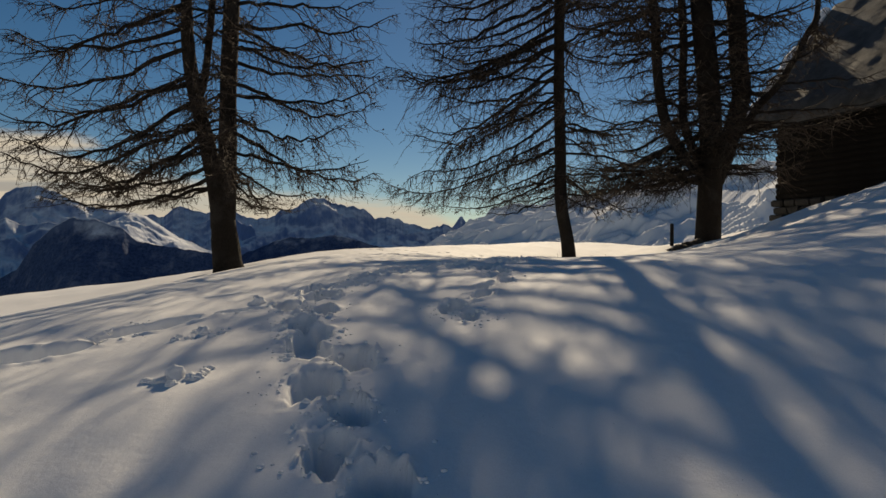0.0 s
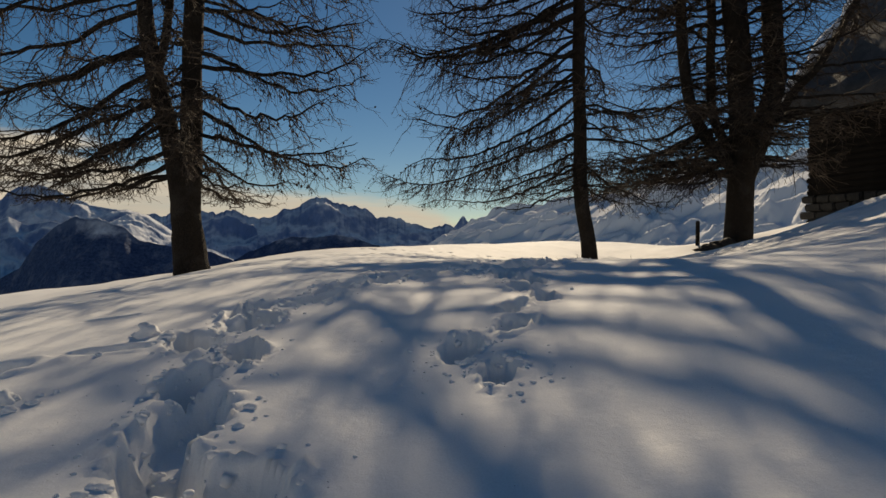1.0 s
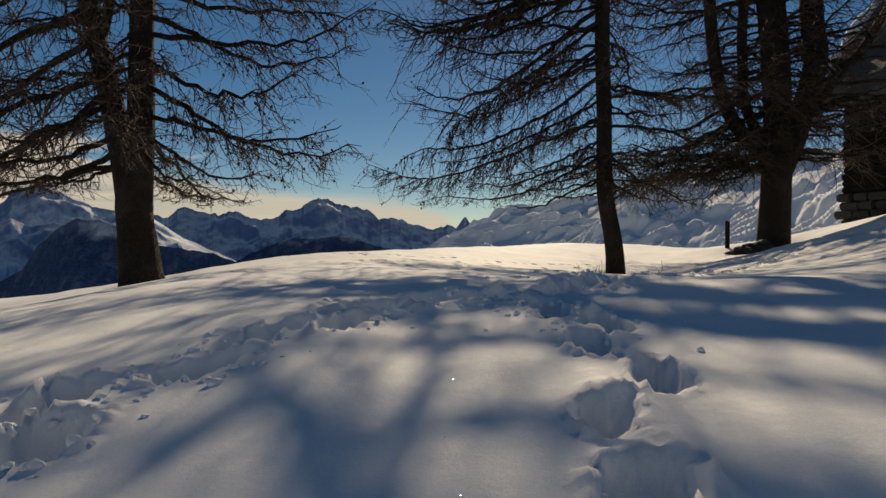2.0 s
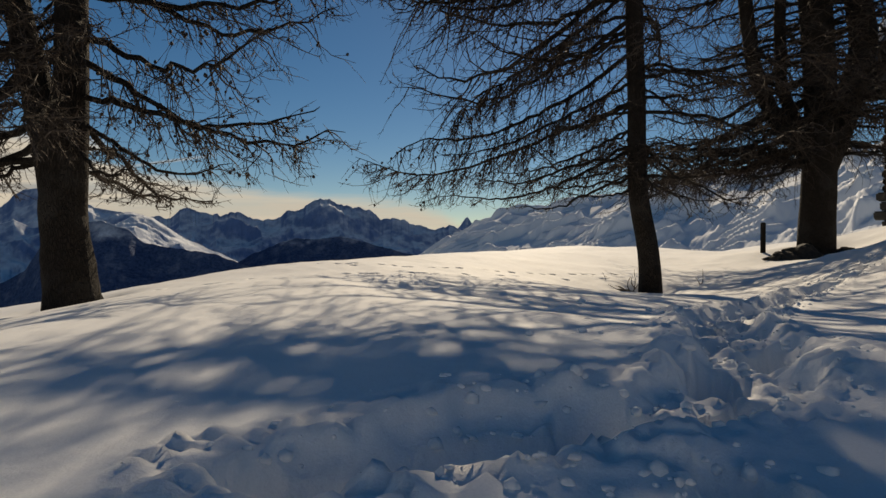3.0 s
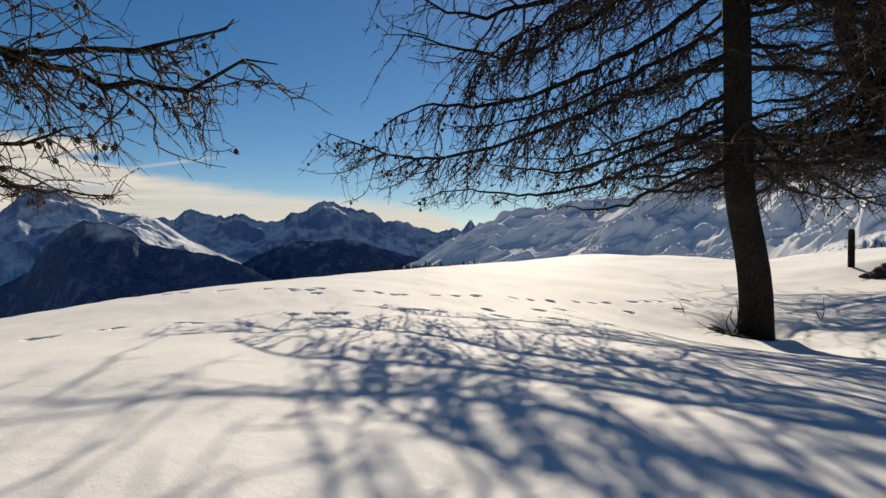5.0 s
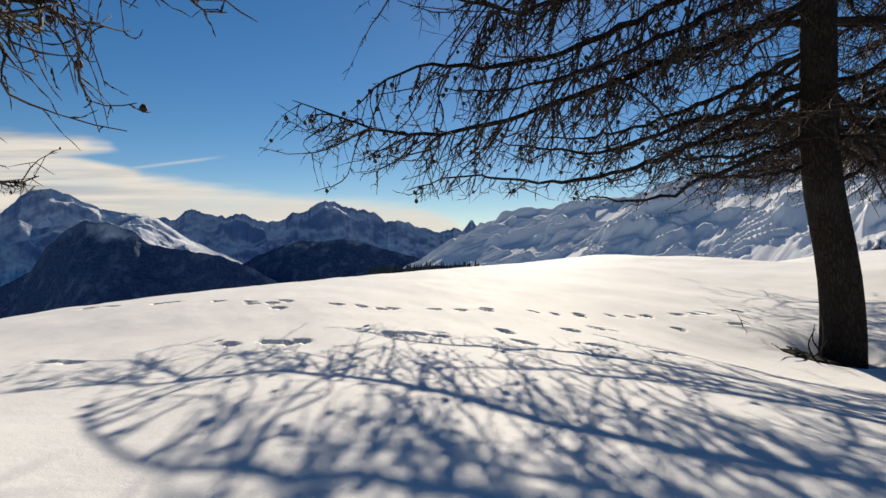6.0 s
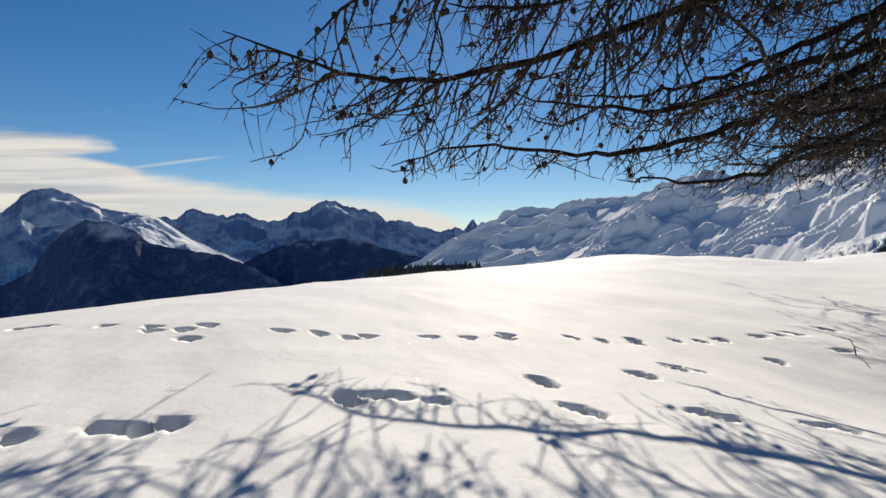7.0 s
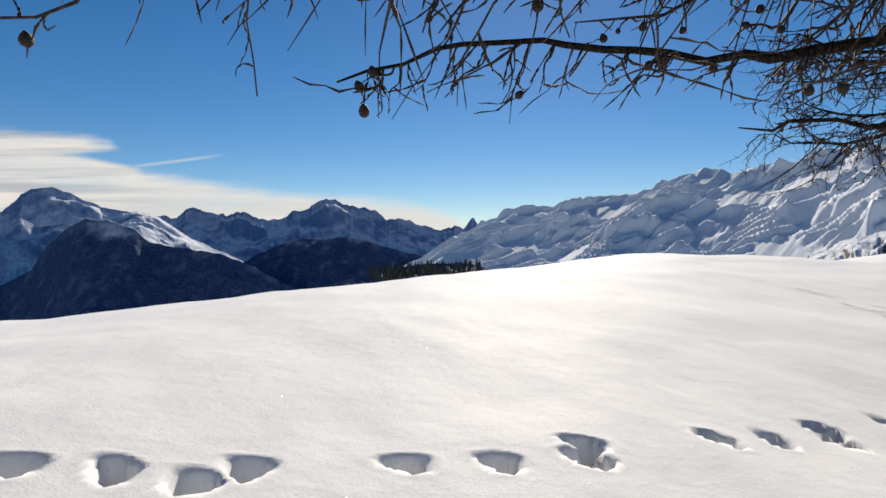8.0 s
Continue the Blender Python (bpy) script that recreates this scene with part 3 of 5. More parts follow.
def build_snow_slope(crest):
    """A long mountainside whose crest comes nearer to the right; wind-cut flutes run aslant down it."""
    crest = np.array(crest, float)
    cols, rows = 560, 150
    u = np.linspace(crest[0, 0], crest[-1, 0], cols)
    dist = 1750 - 1050 * np.clip((u + 0.1) / 0.9, 0, 1)
    top = np.interp(u, crest[:, 0], crest[:, 1]) * dist + EYE8[2] + 1.3 * fbm(u * 60, u * 0, 5, 0, 0.6)
    down, along = np.array((-0.8, -0.6)), np.array((0.6, -0.8))
    cx, cy = EYE8[0] + u * dist, EYE8[1] + dist
    w = cx * along[0] + cy * along[1]
    run = 430 * np.linspace(0, 1, rows) ** 1.25
    ww, rr = np.meshgrid(w, run)
    rim = np.minimum(1, rr / 24)

    def flutes(length, wander, seed):
        phase = (ww + 1.15 * rr) / length + wander * fbm(ww / 110, rr / 75, 4, seed)
        f = phase - np.floor(phase)
        return np.minimum(f / 0.62, (1 - f) / 0.38), np.floor(phase)

    big, which = flutes(66, 0.42, 5)
    small, _ = flutes(25, 0.6, 3)
    tiny, _ = flutes(11, 0.9, 2)
    much = sstep(-0.22, 0.42, fbm(ww / 120 + 3, rr / 75, 3, 6)) * (0.75 + 0.25 * np.sin(which * 5.1))
    some = sstep(-0.2, 0.35, fbm(ww / 60 + 8, rr / 50, 3, 1))
    fall = (0.46 + 0.26 * (1 - sstep(-0.02, 0.12, u)) + 0.14 * sstep(0.2, 0.8, u))[None]
    z = top[None] - fall * rr + rim * (24 * big * much + 10 * small * some + 1.3 * tiny * some * much - 5) + np.minimum(1, rr / 60) * 7 * fbm(ww / 210, rr / 160, 2, 4)
    v = np.stack([cx[None] + down[0] * rr, cy[None] + down[1] * rr, z], -1)
    back = np.stack([cx - down[0] * 160, cy - down[1] * 160, top - 70], -1)[None]
    v = np.concatenate([back, v])
    i = (np.arange(rows)[:, None] * cols + np.arange(cols - 1)[None]).reshape(-1)
    ob = new("snow_slope", mesh_of("snow_slope", v.reshape(-1, 3), np.stack([i, i + cols, i + cols + 1, i + 1], 1), SLOPE))
    tagged(ob, "long wind-carved snow slope with sunlit ribs", "mountain", kind="structure")


build_snow_slope(crest_of((-12, -6.5), (-8, -4.4), (-3.2, -1.75), (-0.5, -0.35), (1.5, 0.8), (4.9, 2.6), (7.3, 3.65), (9.6, 4.85), (13, 6.35), (14.3, 6.25), (17.5, 6.1), (21, 7.1), (23.6, 7.8), (28.2, 8.1), (31.2, 8.3), (35.4, 9.8), (39.7, 11.4), (41.8, 12.55), (44.8, 12.1), (46.1, 11.45), (52.5, 12.9), (56.8, 12.7), (63, 15.3), (72, 16.2), (90, 19), (120, 22)))
ridge("rocky_knoll", "sunlit snowy knoll with bare rocks", KNOLL, 230,
      crest_of((58, -2.5), (61, -1.2), (64, 0.3), (68, 1.2), (72, 2.4), (80, 4), (95, 6)), 90, 22, 2, 2.2, 30, columns=160, rows=50, jag=0.002)


def build_far_woods():
    """Small dark conifers along the foot of the slope."""
    rnd = np.random.RandomState(3)
    verts, faces = [], []
    for k in range(260):
        u = rnd.uniform(-0.13, 0.055)
        d = 700 - rnd.uniform(0, 120)
        zc = EYE8[2] + d * (-0.036 + 0.06 * min(0, u + 0.02) + 0.02 * max(0, u)) - rnd.uniform(0, 14)
        h = rnd.uniform(5, 10)
        c = np.array((EYE8[0] + u * d, EYE8[1] + d, zc))
        for tier in range(3):
            r, z0, z1 = h * (0.22 - 0.05 * tier), h * 0.25 * tier, h * (0.5 + 0.25 * tier)
            n0 = len(verts)
            for a in range(5):
                t = a * 2 * math.pi / 5 + rnd.uniform(-0.3, 0.3)
                verts.append(c + (r * math.cos(t), r * math.sin(t), z0 + rnd.uniform(-0.3, 0.3)))
            verts.append(c + (0, 0, z1))
            faces += [(n0 + a, n0 + (a + 1) % 5, n0 + 5) for a in range(5)]
    ob = new("far_woods", mesh_of("far_woods", np.array(verts), np.array(faces), NEEDLE, False))
    tagged(ob, "dark conifers along the foot of the snow slope", "woods", kind="stuff")


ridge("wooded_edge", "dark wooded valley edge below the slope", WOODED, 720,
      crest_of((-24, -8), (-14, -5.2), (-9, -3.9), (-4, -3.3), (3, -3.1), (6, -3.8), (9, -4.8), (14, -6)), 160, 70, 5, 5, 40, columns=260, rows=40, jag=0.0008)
build_far_woods()


# ---- larches ----
def tubes(pts, rad, sides):
    """pts (n, k, 3), rad (n, k): n tubes of k rings. Returns verts and quads."""
    n, k, _ = pts.shape
    d = np.gradient(pts, axis=1)
    d /= np.linalg.norm(d, axis=2, keepdims=True) + 1e-9
    mean = d.mean(axis=1)
    ref = np.where(np.abs(mean[:, 2:3]) < 0.75, np.array([[0, 0, 1.0]]), np.array([[1.0, 0, 0]]))[:, None]
    a = np.cross(d, np.broadcast_to(ref, d.shape))
    a /= np.linalg.norm(a, axis=2, keepdims=True) + 1e-9
    b = np.cross(d, a)
    t = np.arange(sides) * 2 * np.pi / sides
    ring = a[:, :, None] * np.cos(t)[None, None, :, None] + b[:, :, None] * np.sin(t)[None, None, :, None]
    v = pts[:, :, None] + ring * rad[:, :, None, None]
    base = (np.arange(n)[:, None, None] * k + np.arange(k - 1)[None, :, None]) * sides
    j = np.arange(sides)[None, None]
    j1 = (j + 1) % sides
    f = np.stack([base + j, base + j1, base + sides + j1, base + sides + j], -1).reshape(-1, 4)
    return v.reshape(-1, 3), f


def joined(pieces):
    verts, faces, n = [], [], 0
    for v, f in pieces:
        verts.append(v)
        faces.append(f + n)
        n += len(v)
    return np.concatenate(verts), np.concatenate(faces)


def smooth_line(ctrl, k):
    """A smooth curve of k points through the control points."""
    c = np.array(ctrl, float)
    at = np.r_[0, np.cumsum(np.linalg.norm(np.diff(c, axis=0), axis=1))]
    s = np.linspace(0, at[-1], k)
    line = np.stack([np.interp(s, at, c[:, i]) for i in range(c.shape[1])], 1)
    for _ in range(max(1, k // len(c))):
        line[1:-1] = 0.25 * line[:-2] + 0.5 * line[1:-1] + 0.25 * line[2:]
    return line


def cone_mesh(places, rnd, near=False):
    """Small upright cones at places (n, 3)."""
    n = len(places)
    prof_z = np.array([-0.45, -0.3, 0.0, 0.3, 0.5])
    prof_r = np.array([0.12, 0.34, 0.42, 0.28, 0.06])
    size = rnd.uniform(0.034, 0.056, (n, 1)) if near else rnd.uniform(0.024, 0.046, (n, 1))
    lean = rnd.normal(0, 0.35, (n, 1, 3)) + np.array([0, 0, 1.0])
    lean /= np.linalg.norm(lean, axis=2, keepdims=True)
    pts = places[:, None] + lean * (prof_z[None, :, None] + 0.35) * size[:, :, None]
    return tubes(pts, prof_r[None] * size, 6 if near else 4)


def grow_branch(line, thick, rnd, dense, fine, low, near, light, sweep, bulk=1.0):
    """Side shoots and twigs for a main branch given as a curve (k, 3). Returns wood, twig pieces and cone places."""
    k = len(line)
    at = np.r_[0, np.cumsum(np.linalg.norm(np.diff(line, axis=0), axis=1))]
    length = at[-1]
    s = np.linspace(0, 1, k)
    rad = thick * (1 - s) ** 0.8 + 0.004
    rad = rad * (1 + 0.12 * rnd.uniform(-1, 1, k))
    wood = [tubes(line[None], rad[None], 6)]
    # side shoots
    count = max(6, int(length * dense))
    where = np.sort(rnd.uniform(0.12, 0.99, count)) * length
    base = np.stack([np.interp(where, at, line[:, i]) for i in range(3)], 1)
    tan = np.stack([np.interp(where, at, np.gradient(line[:, i], at)) for i in range(3)], 1)
    tan /= np.linalg.norm(tan, axis=1, keepdims=True)
    side = np.cross(tan, (0, 0, 1.0))
    side /= np.linalg.norm(side, axis=1, keepdims=True) + 1e-9
    sign = np.where(rnd.rand(count) < 0.5, -1, 1)[:, None]
    frac = where / length
    reach = length * (0.08 + 0.28 * np.sin(np.pi * np.clip(frac, 0, 1) ** 0.9)) * rnd.uniform(0.45, 1.05, count) ** 1.8
    reach = np.clip(reach, 0.12, 0.68 if near else 1.1)
    lift = rnd.normal(-0.25, 0.4, count).clip(-0.9, 0.6)
    way = tan * rnd.uniform(0.25, 1.0, (count, 1)) + side * sign * rnd.uniform(0.3, 1.0, (count, 1)) + np.array([0, 0, 1.0]) * (lift - sweep)[:, None]
    way /= np.linalg.norm(way, axis=1, keepdims=True)
    kk = 12 if near else (5 if light else 6)
    q = np.linspace(0, 1, kk)[None, :, None]
    bend = rnd.normal(0, 0.26 if near else 0.4, (count, 1, 3)).clip(-0.7, 0.7)
    curl = rnd.normal(0, 0.075, (count, 1, 3)).clip(-0.14, 0.14)
    droop = rnd.uniform(0.1, 0.5, (count, 1, 1))
    pts = base[:, None] + reach[:, None, None] * (way[:, None] * q + bend * q ** 2 + curl * np.sin(q * 7.0))
    pts[:, :, 2] -= (reach[:, None, None] * droop * (q ** 1.4 - 0.55 * q ** 3))[:, :, 0]
    pts += rnd.normal(0, 0.009 if near else 0.018, pts.shape) * q * np.minimum(1, reach)[:, None, None]
    keep = np.where(pts[:, :, 2].min(1) < low, 0.3, 1.0)
    pts = base[:, None] + (pts - base[:, None]) * keep[:, None, None]
    reach = reach * keep
    r0 = bulk * ((0.004 if near else 0.006) + 0.009 * reach)[:, None]
    srad = r0 * (1 - 0.75 * q[:, :, 0]) * (1 + 0.3 * rnd.uniform(-1, 1, (count, kk)))
    twigs = [tubes(pts, srad, 4 if near else 3)]
    # twigs on the shoots
    per = np.maximum(2, (reach * fine * (1.25 if near else 1.0 if light else 1.9)).astype(int))
    idx = np.repeat(np.arange(count), per)
    m = len(idx)
    f = rnd.uniform(0.08, 1.0, m) * (kk - 1)
    i0 = np.minimum(f.astype(int), kk - 2)
    w = (f - i0)[:, None]
    tb = pts[idx, i0] * (1 - w) + pts[idx, i0 + 1] * w
    td = pts[idx, i0 + 1] - pts[idx, i0]
    td /= np.linalg.norm(td, axis=1, keepdims=True) + 1e-9
    tw = td * rnd.uniform(0.3, 1.0, (m, 1)) + rnd.normal(0, 0.6, (m, 3)) + np.array([0, 0, -0.42])
    tw /= np.linalg.norm(tw, axis=1, keepdims=True)
    tl = rnd.gamma(2.6, 0.05 if near else 0.034, m).clip(0.03, 0.3 if near else 0.2)
    kt = 7 if near else 3
    qt = np.linspace(0, 1, kt)[None, :, None]
    tp = tb[:, None] + tl[:, None, None] * (tw[:, None] * qt + rnd.normal(0, 0.4, (m, 1, 3)).clip(-0.6, 0.6) * qt ** 2)
    tp[:, 1:] += rnd.normal(0, 0.014 if near else 0.045, tp[:, 1:].shape) * tl[:, None, None]
    tp[:, :, 2] += (tl[:, None] * rnd.uniform(-0.25, 0.15, (m, 1))) * qt[:, :, 0] ** 2
    short = np.where(tp[:, :, 2].min(1) < low - 0.03, 0.25, 1.0)
    tp = tb[:, None] + (tp - tb[:, None]) * short[:, None, None]
    knob = np.where(np.arange(kt) % 2, 1.7 if near else 1.35, 0.75)[None]
    trad = bulk * (0.004 if near else 0.0046) * (1 - 0.55 * qt[:, :, 0]) * knob * rnd.uniform(0.75, 1.25, (m, 1))
    twigs.append(tubes(tp, trad, 3))
    picked = rnd.rand(m) < (0.1 if near else 0.08)
    cones = tp[picked, rnd.randint(1, kt, picked.sum())] if picked.any() else tp[:1, -1]
    return wood, twigs, cones


def add_branch(tree, line, thick, rnd, dense=8.0, fine=9.0, label="", low=1.35, near=False, light=False, sweep=0.0, bulk=1.0):
    wood, twigs, cones = grow_branch(line, thick, rnd, dense, fine, low, near, light, sweep, bulk)
    limb = part("branch", mesh_of("branch", *joined(wood), BARK), tree, label)
    part("twig_spray", mesh_of("twig_spray", *joined(twigs), TWIG), limb, kind="stuff")
    if not light:
        part("larch_cone_spray", mesh_of("larch_cone_spray", *cone_mesh(cones, rnd, near), CONE), limb, kind="stuff")


def branch_line(start, az, length, drop, lift, rnd, k=16, rise=0.0):
    """A larch branch: out from the stem, sagging, its tip turned up. az: degrees from +x towards +y."""
    s = np.linspace(0, 1, k)
    c, n = math.cos(radians(az)), math.sin(radians(az))
    sway = np.cumsum(rnd.normal(0, 0.05, k)) * length * 0.4
    z = rise * np.sin(np.minimum(1, s / 0.35) * np.pi / 2) - drop * (1 - (1 - np.minimum(s / 0.75, 1)) ** 1.5) + lift * np.maximum(0, (s - 0.6) / 0.4) ** 1.6
    z = z + (np.cumsum(rnd.normal(0, 0.03, k)) + rnd.normal(0, 0.025, k)) * length * 0.3 * np.minimum(1, s * 3)
    line = np.stack([start[0] + c * s * length - n * sway, start[1] + n * s * length + c * sway, start[2] + z], 1)
    line[1:-1] = 0.25 * line[:-2] + 0.5 * line[1:-1] + 0.25 * line[2:]
    line[2:] += rnd.normal(0, 0.009, (k - 2, 3)) * min(length, 3.0)
    return line


def stem_part(tree, name, ctrl, radii, k, rnd, flare=0.0, sides=16):
    line = smooth_line(ctrl, k)
    at = np.linspace(0, 1, k)
    rad = np.interp(at, np.linspace(0, 1, len(radii)), radii)
    v, f = tubes(line[None], rad[None], sides)
    v = v.reshape(k, sides, 3)
    # bark ridges and a flared foot
    ang = np.arange(sides) * 2 * np.pi / sides
    out = v - line[:, None]
    amount = 1 + 0.05 * fbm(np.cos(ang)[None] * 2.3 + 7, at[:, None] * 14 + np.sin(ang)[None] * 2.3, 3, 2)
    if flare:
        foot = np.exp(-at[:, None] * k * 0.35)
        amount = amount + flare * foot * (0.6 + 0.4 * np.cos(ang * 5 + 1.0)[None])
    v = line[:, None] + out * amount[:, :, None]
    return part(name, mesh_of(name, v.reshape(-1, 3), f, BARK), tree), line, rad


def on_stem(line, z):
    i = int(np.argmin(np.abs(line[:, 2] - z)))
    return line[i]


def thing(name, place, label, category, group="", kind=""):
    ob = new(name)
    ob.location = place
    return tagged(ob, label, category, group, kind)


def local(line, place):
    return np.asarray(line, float) - np.asarray(place, float)


def fill_crown(tree, stems, rnd, z0, z1, count, reach, skip=None, dense=8.0, fine=9.0, sag=0.27, light=False, stout=0.012, bulk=1.0):
    """Branches all round the stems; reach(z) gives their length."""
    for i in range(count):
        z = z0 + (z1 - z0) * ((i + rnd.uniform(0, 1)) / count) ** 1.15
        line = stems[rnd.randint(len(stems))]
        start = on_stem(line, z)
        az = rnd.uniform(0, 360)
        length = reach(z) * rnd.uniform(0.45, 1.1)
        if skip and skip(az, z):
            continue
        if 55 < az < 150 and z < 4.6:
            length = min(length, 2.0)
        if z < 2.6:
            length = min(length, 1.5)
        add_branch(tree, branch_line(start, az, length, length * sag * rnd.uniform(0.1, 1.4), length * rnd.uniform(0.03, 0.14), rnd, rise=length * rnd.uniform(0, 0.12)), stout + 0.0065 * length, rnd, dense, fine, light=light, bulk=bulk)


def larch_bent():
    rnd = np.random.RandomState(21)
    foot = np.array((3.74, 17.25, 0.5))
    tree = thing("larch_tree", foot, "bare winter larch with a bent trunk standing in the snow", "tree", "bare larches on the alp")
    path = [(3.74, 17.25, 0.02), (3.76, 17.25, 0.3), (3.76, 17.25, 0.75), (3.79, 17.25, 1.2), (3.68, 17.25, 1.72), (3.5, 17.25, 2.25), (3.53, 17.27, 2.7), (3.55, 17.3, 3.8), (3.5, 17.3, 5.0), (3.52, 17.3, 8.0), (3.5, 17.3, 11.5), (3.5, 17.3, 17.0)]
    _, line, _ = stem_part(tree, "trunk", local(path, foot), [0.175, 0.165, 0.155, 0.145, 0.135, 0.13, 0.12, 0.09, 0.05, 0.015], 64, rnd, 0.45)
    zb = foot[2]
    # the boughs that reach out over the field: height, bearing, length, sag, upturn
    limbs = [([(3.5, 17.3, 3.12), (3.2, 17.38, 2.98), (2.72, 17.5, 2.77), (1.97, 17.62, 2.42), (1.5, 17.68, 2.34), (1.23, 17.7, 2.28), (0.85, 17.72, 2.31), (0.45, 17.72, 2.36), (0.0, 17.72, 2.34), (-0.3, 17.7, 2.22)], 0.034, 13, 9, 1.62),
             ([(3.52, 17.3, 3.95), (3.0, 17.25, 3.68), (2.3, 17.2, 3.44), (1.64, 17.2, 3.17), (0.9, 17.18, 2.9), (0.15, 17.15, 2.66), (-0.47, 17.15, 2.69), (-0.8, 17.15, 2.83), (-1.3, 17.15, 2.99)], 0.042, 13, 12, 1.6),
             ([(3.53, 17.3, 4.85), (3.05, 17.25, 4.47), (2.43, 17.2, 4.02), (1.56, 17.1, 3.56), (1.06, 17.1, 3.36), (0.23, 17.0, 3.22), (-0.14, 17.0, 3.32), (-0.5, 17.0, 3.1), (-0.75, 17.0, 2.85)], 0.046, 12, 12, 1.75),
             ([(3.51, 17.3, 5.9), (2.6, 17.3, 5.2), (1.68, 17.3, 4.55), (1.23, 17.3, 4.28), (0.64, 17.3, 3.97), (0.4, 17.25, 3.6), (0.3, 17.2, 3.35)], 0.046, 19, 15, 2.2),
             ([(3.5, 17.3, 4.3), (2.9, 17.1, 3.95), (2.1, 16.9, 3.55), (1.3, 16.8, 3.15), (0.6, 16.7, 2.95), (0.1, 16.7, 2.98)], 0.036, 12, 11, 1.75),
             ([(3.5, 17.3, 3.5), (2.9, 17.5, 3.2), (2.3, 17.8, 2.95), (1.6, 18.1, 2.8), (1.0, 18.2, 2.85)], 0.03, 12, 11, 1.7)]
    for ctrl, thick, dense, fine, low in limbs:
        bough = smooth_line(local(ctrl, foot), 34)
        bough[2:-1] += rnd.normal(0, 0.012, (31, 3))
        add_branch(tree, bough, thick * 0.9, rnd, dense * 1.45, fine, low=low, near=True, sweep=0.45)
    boughs = [(2.5, 176, 1.3, 0.08, 0.05), (2.15, 8, 0.95, -0.35, 0.1), 
              (3.3, 166, 3.0, 0.7, 0.2), (5.2, 212, 3.6, 1.0, 0.25), (5.3, 168, 4.2, 1.6, 0.3), (6.3, 187, 3.9, 1.5, 0.25), (6.8, 175, 3.6, 1.3, 0.2), (6.0, 197, 3.6, 1.1, 0.2), (2.75, 150, 2.4, 0.4, 0.1), (3.0, 222, 1.4, 0.25, 0.1), (2.8, 186, 1.7, 0.25, 0.1), (2.95, 170, 1.6, 0.2, 0.1),
              (7.4, 180, 4.2, 1.4, 0.3), (8.0, 172, 4.2, 1.5, 0.3), (6.9, 200, 3.8, 1.1, 0.3), (8.6, 187, 4.0, 1.4, 0.3), (7.9, 205, 3.8, 1.2, 0.3), (6.6, 178, 4.4, 1.2, 0.4), (7.1, 185, 4.5, 1.2, 0.3), (9.0, 178, 3.9, 1.5, 0.2), (9.4, 186, 3.8, 1.4, 0.2), (9.2, 170, 3.8, 1.4, 0.2)]
    for z, az, length, sag, up in boughs:
        add_branch(tree, branch_line(on_stem(line, z - zb), az, length, sag, up, rnd, 18), 0.013 + (0.0062 if z < 5.5 else 0.0105) * length, rnd, 10.0, 11.0 if z < 5.5 else 7.0, low=2.0 if 4.0 < z < 7.0 else (1.75 if z < 4 else 1.35), near=170 < az < 192 and z < 5.0)
    fill_crown(tree, [line], rnd, 2.5 - zb, 5.2 - zb, 36, lambda z: 3.5, lambda az, z: 150 < az < 250, 11.0, 10.0)
    fill_crown(tree, [line], rnd, 5.2 - zb, 8.2 - zb, 24, lambda z: 3.7, lambda az, z: (az < 40 or az > 320) and rnd.rand() < 0.5, 8.0, 6.0, sag=0.2)
    # crown above the view, made dense and bulky for its shadow on the snow
    fill_crown(tree, [line], rnd, 8.8 - zb, 10.8 - zb, 38, lambda z: 4.3, None, 13.0, 6.0, light=True, stout=0.034, bulk=1.3)
    fill_crown(tree, [line], rnd, 10.5 - zb, 16.0 - zb, 28, lambda z: 4.0 * (1 - max(0, z - 8.0) / 9.0) + 0.2, lambda az, z: z < 12 and (az < 80 or az > 290) and rnd.rand() < 0.4, 8.0, 5.0, light=True, stout=0.03, bulk=1.3)
    more = np.random.RandomState(77)
    for z, az, length, sag, up in [(6.9, 187, 4.7, 1.1, 0.4)]:
        add_branch(tree, branch_line(on_stem(line, z - zb), az, length, sag, up, more, 18), 0.015 + 0.01 * length, more, 10.0, 7.0, low=2.2)
    more = np.random.RandomState(77)
    bough = smooth_line(local([(3.5, 17.3, 7.5), (2.7, 17.3, 7.05), (1.8, 17.35, 6.65), (1.0, 17.4, 6.4), (0.35, 17.4, 6.45)], foot), 30)
    bough[2:-1] += more.normal(0, 0.012, (27, 3))
    add_branch(tree, bough, 0.034, more, 14.0, 8.0, low=2.2)
    return tree


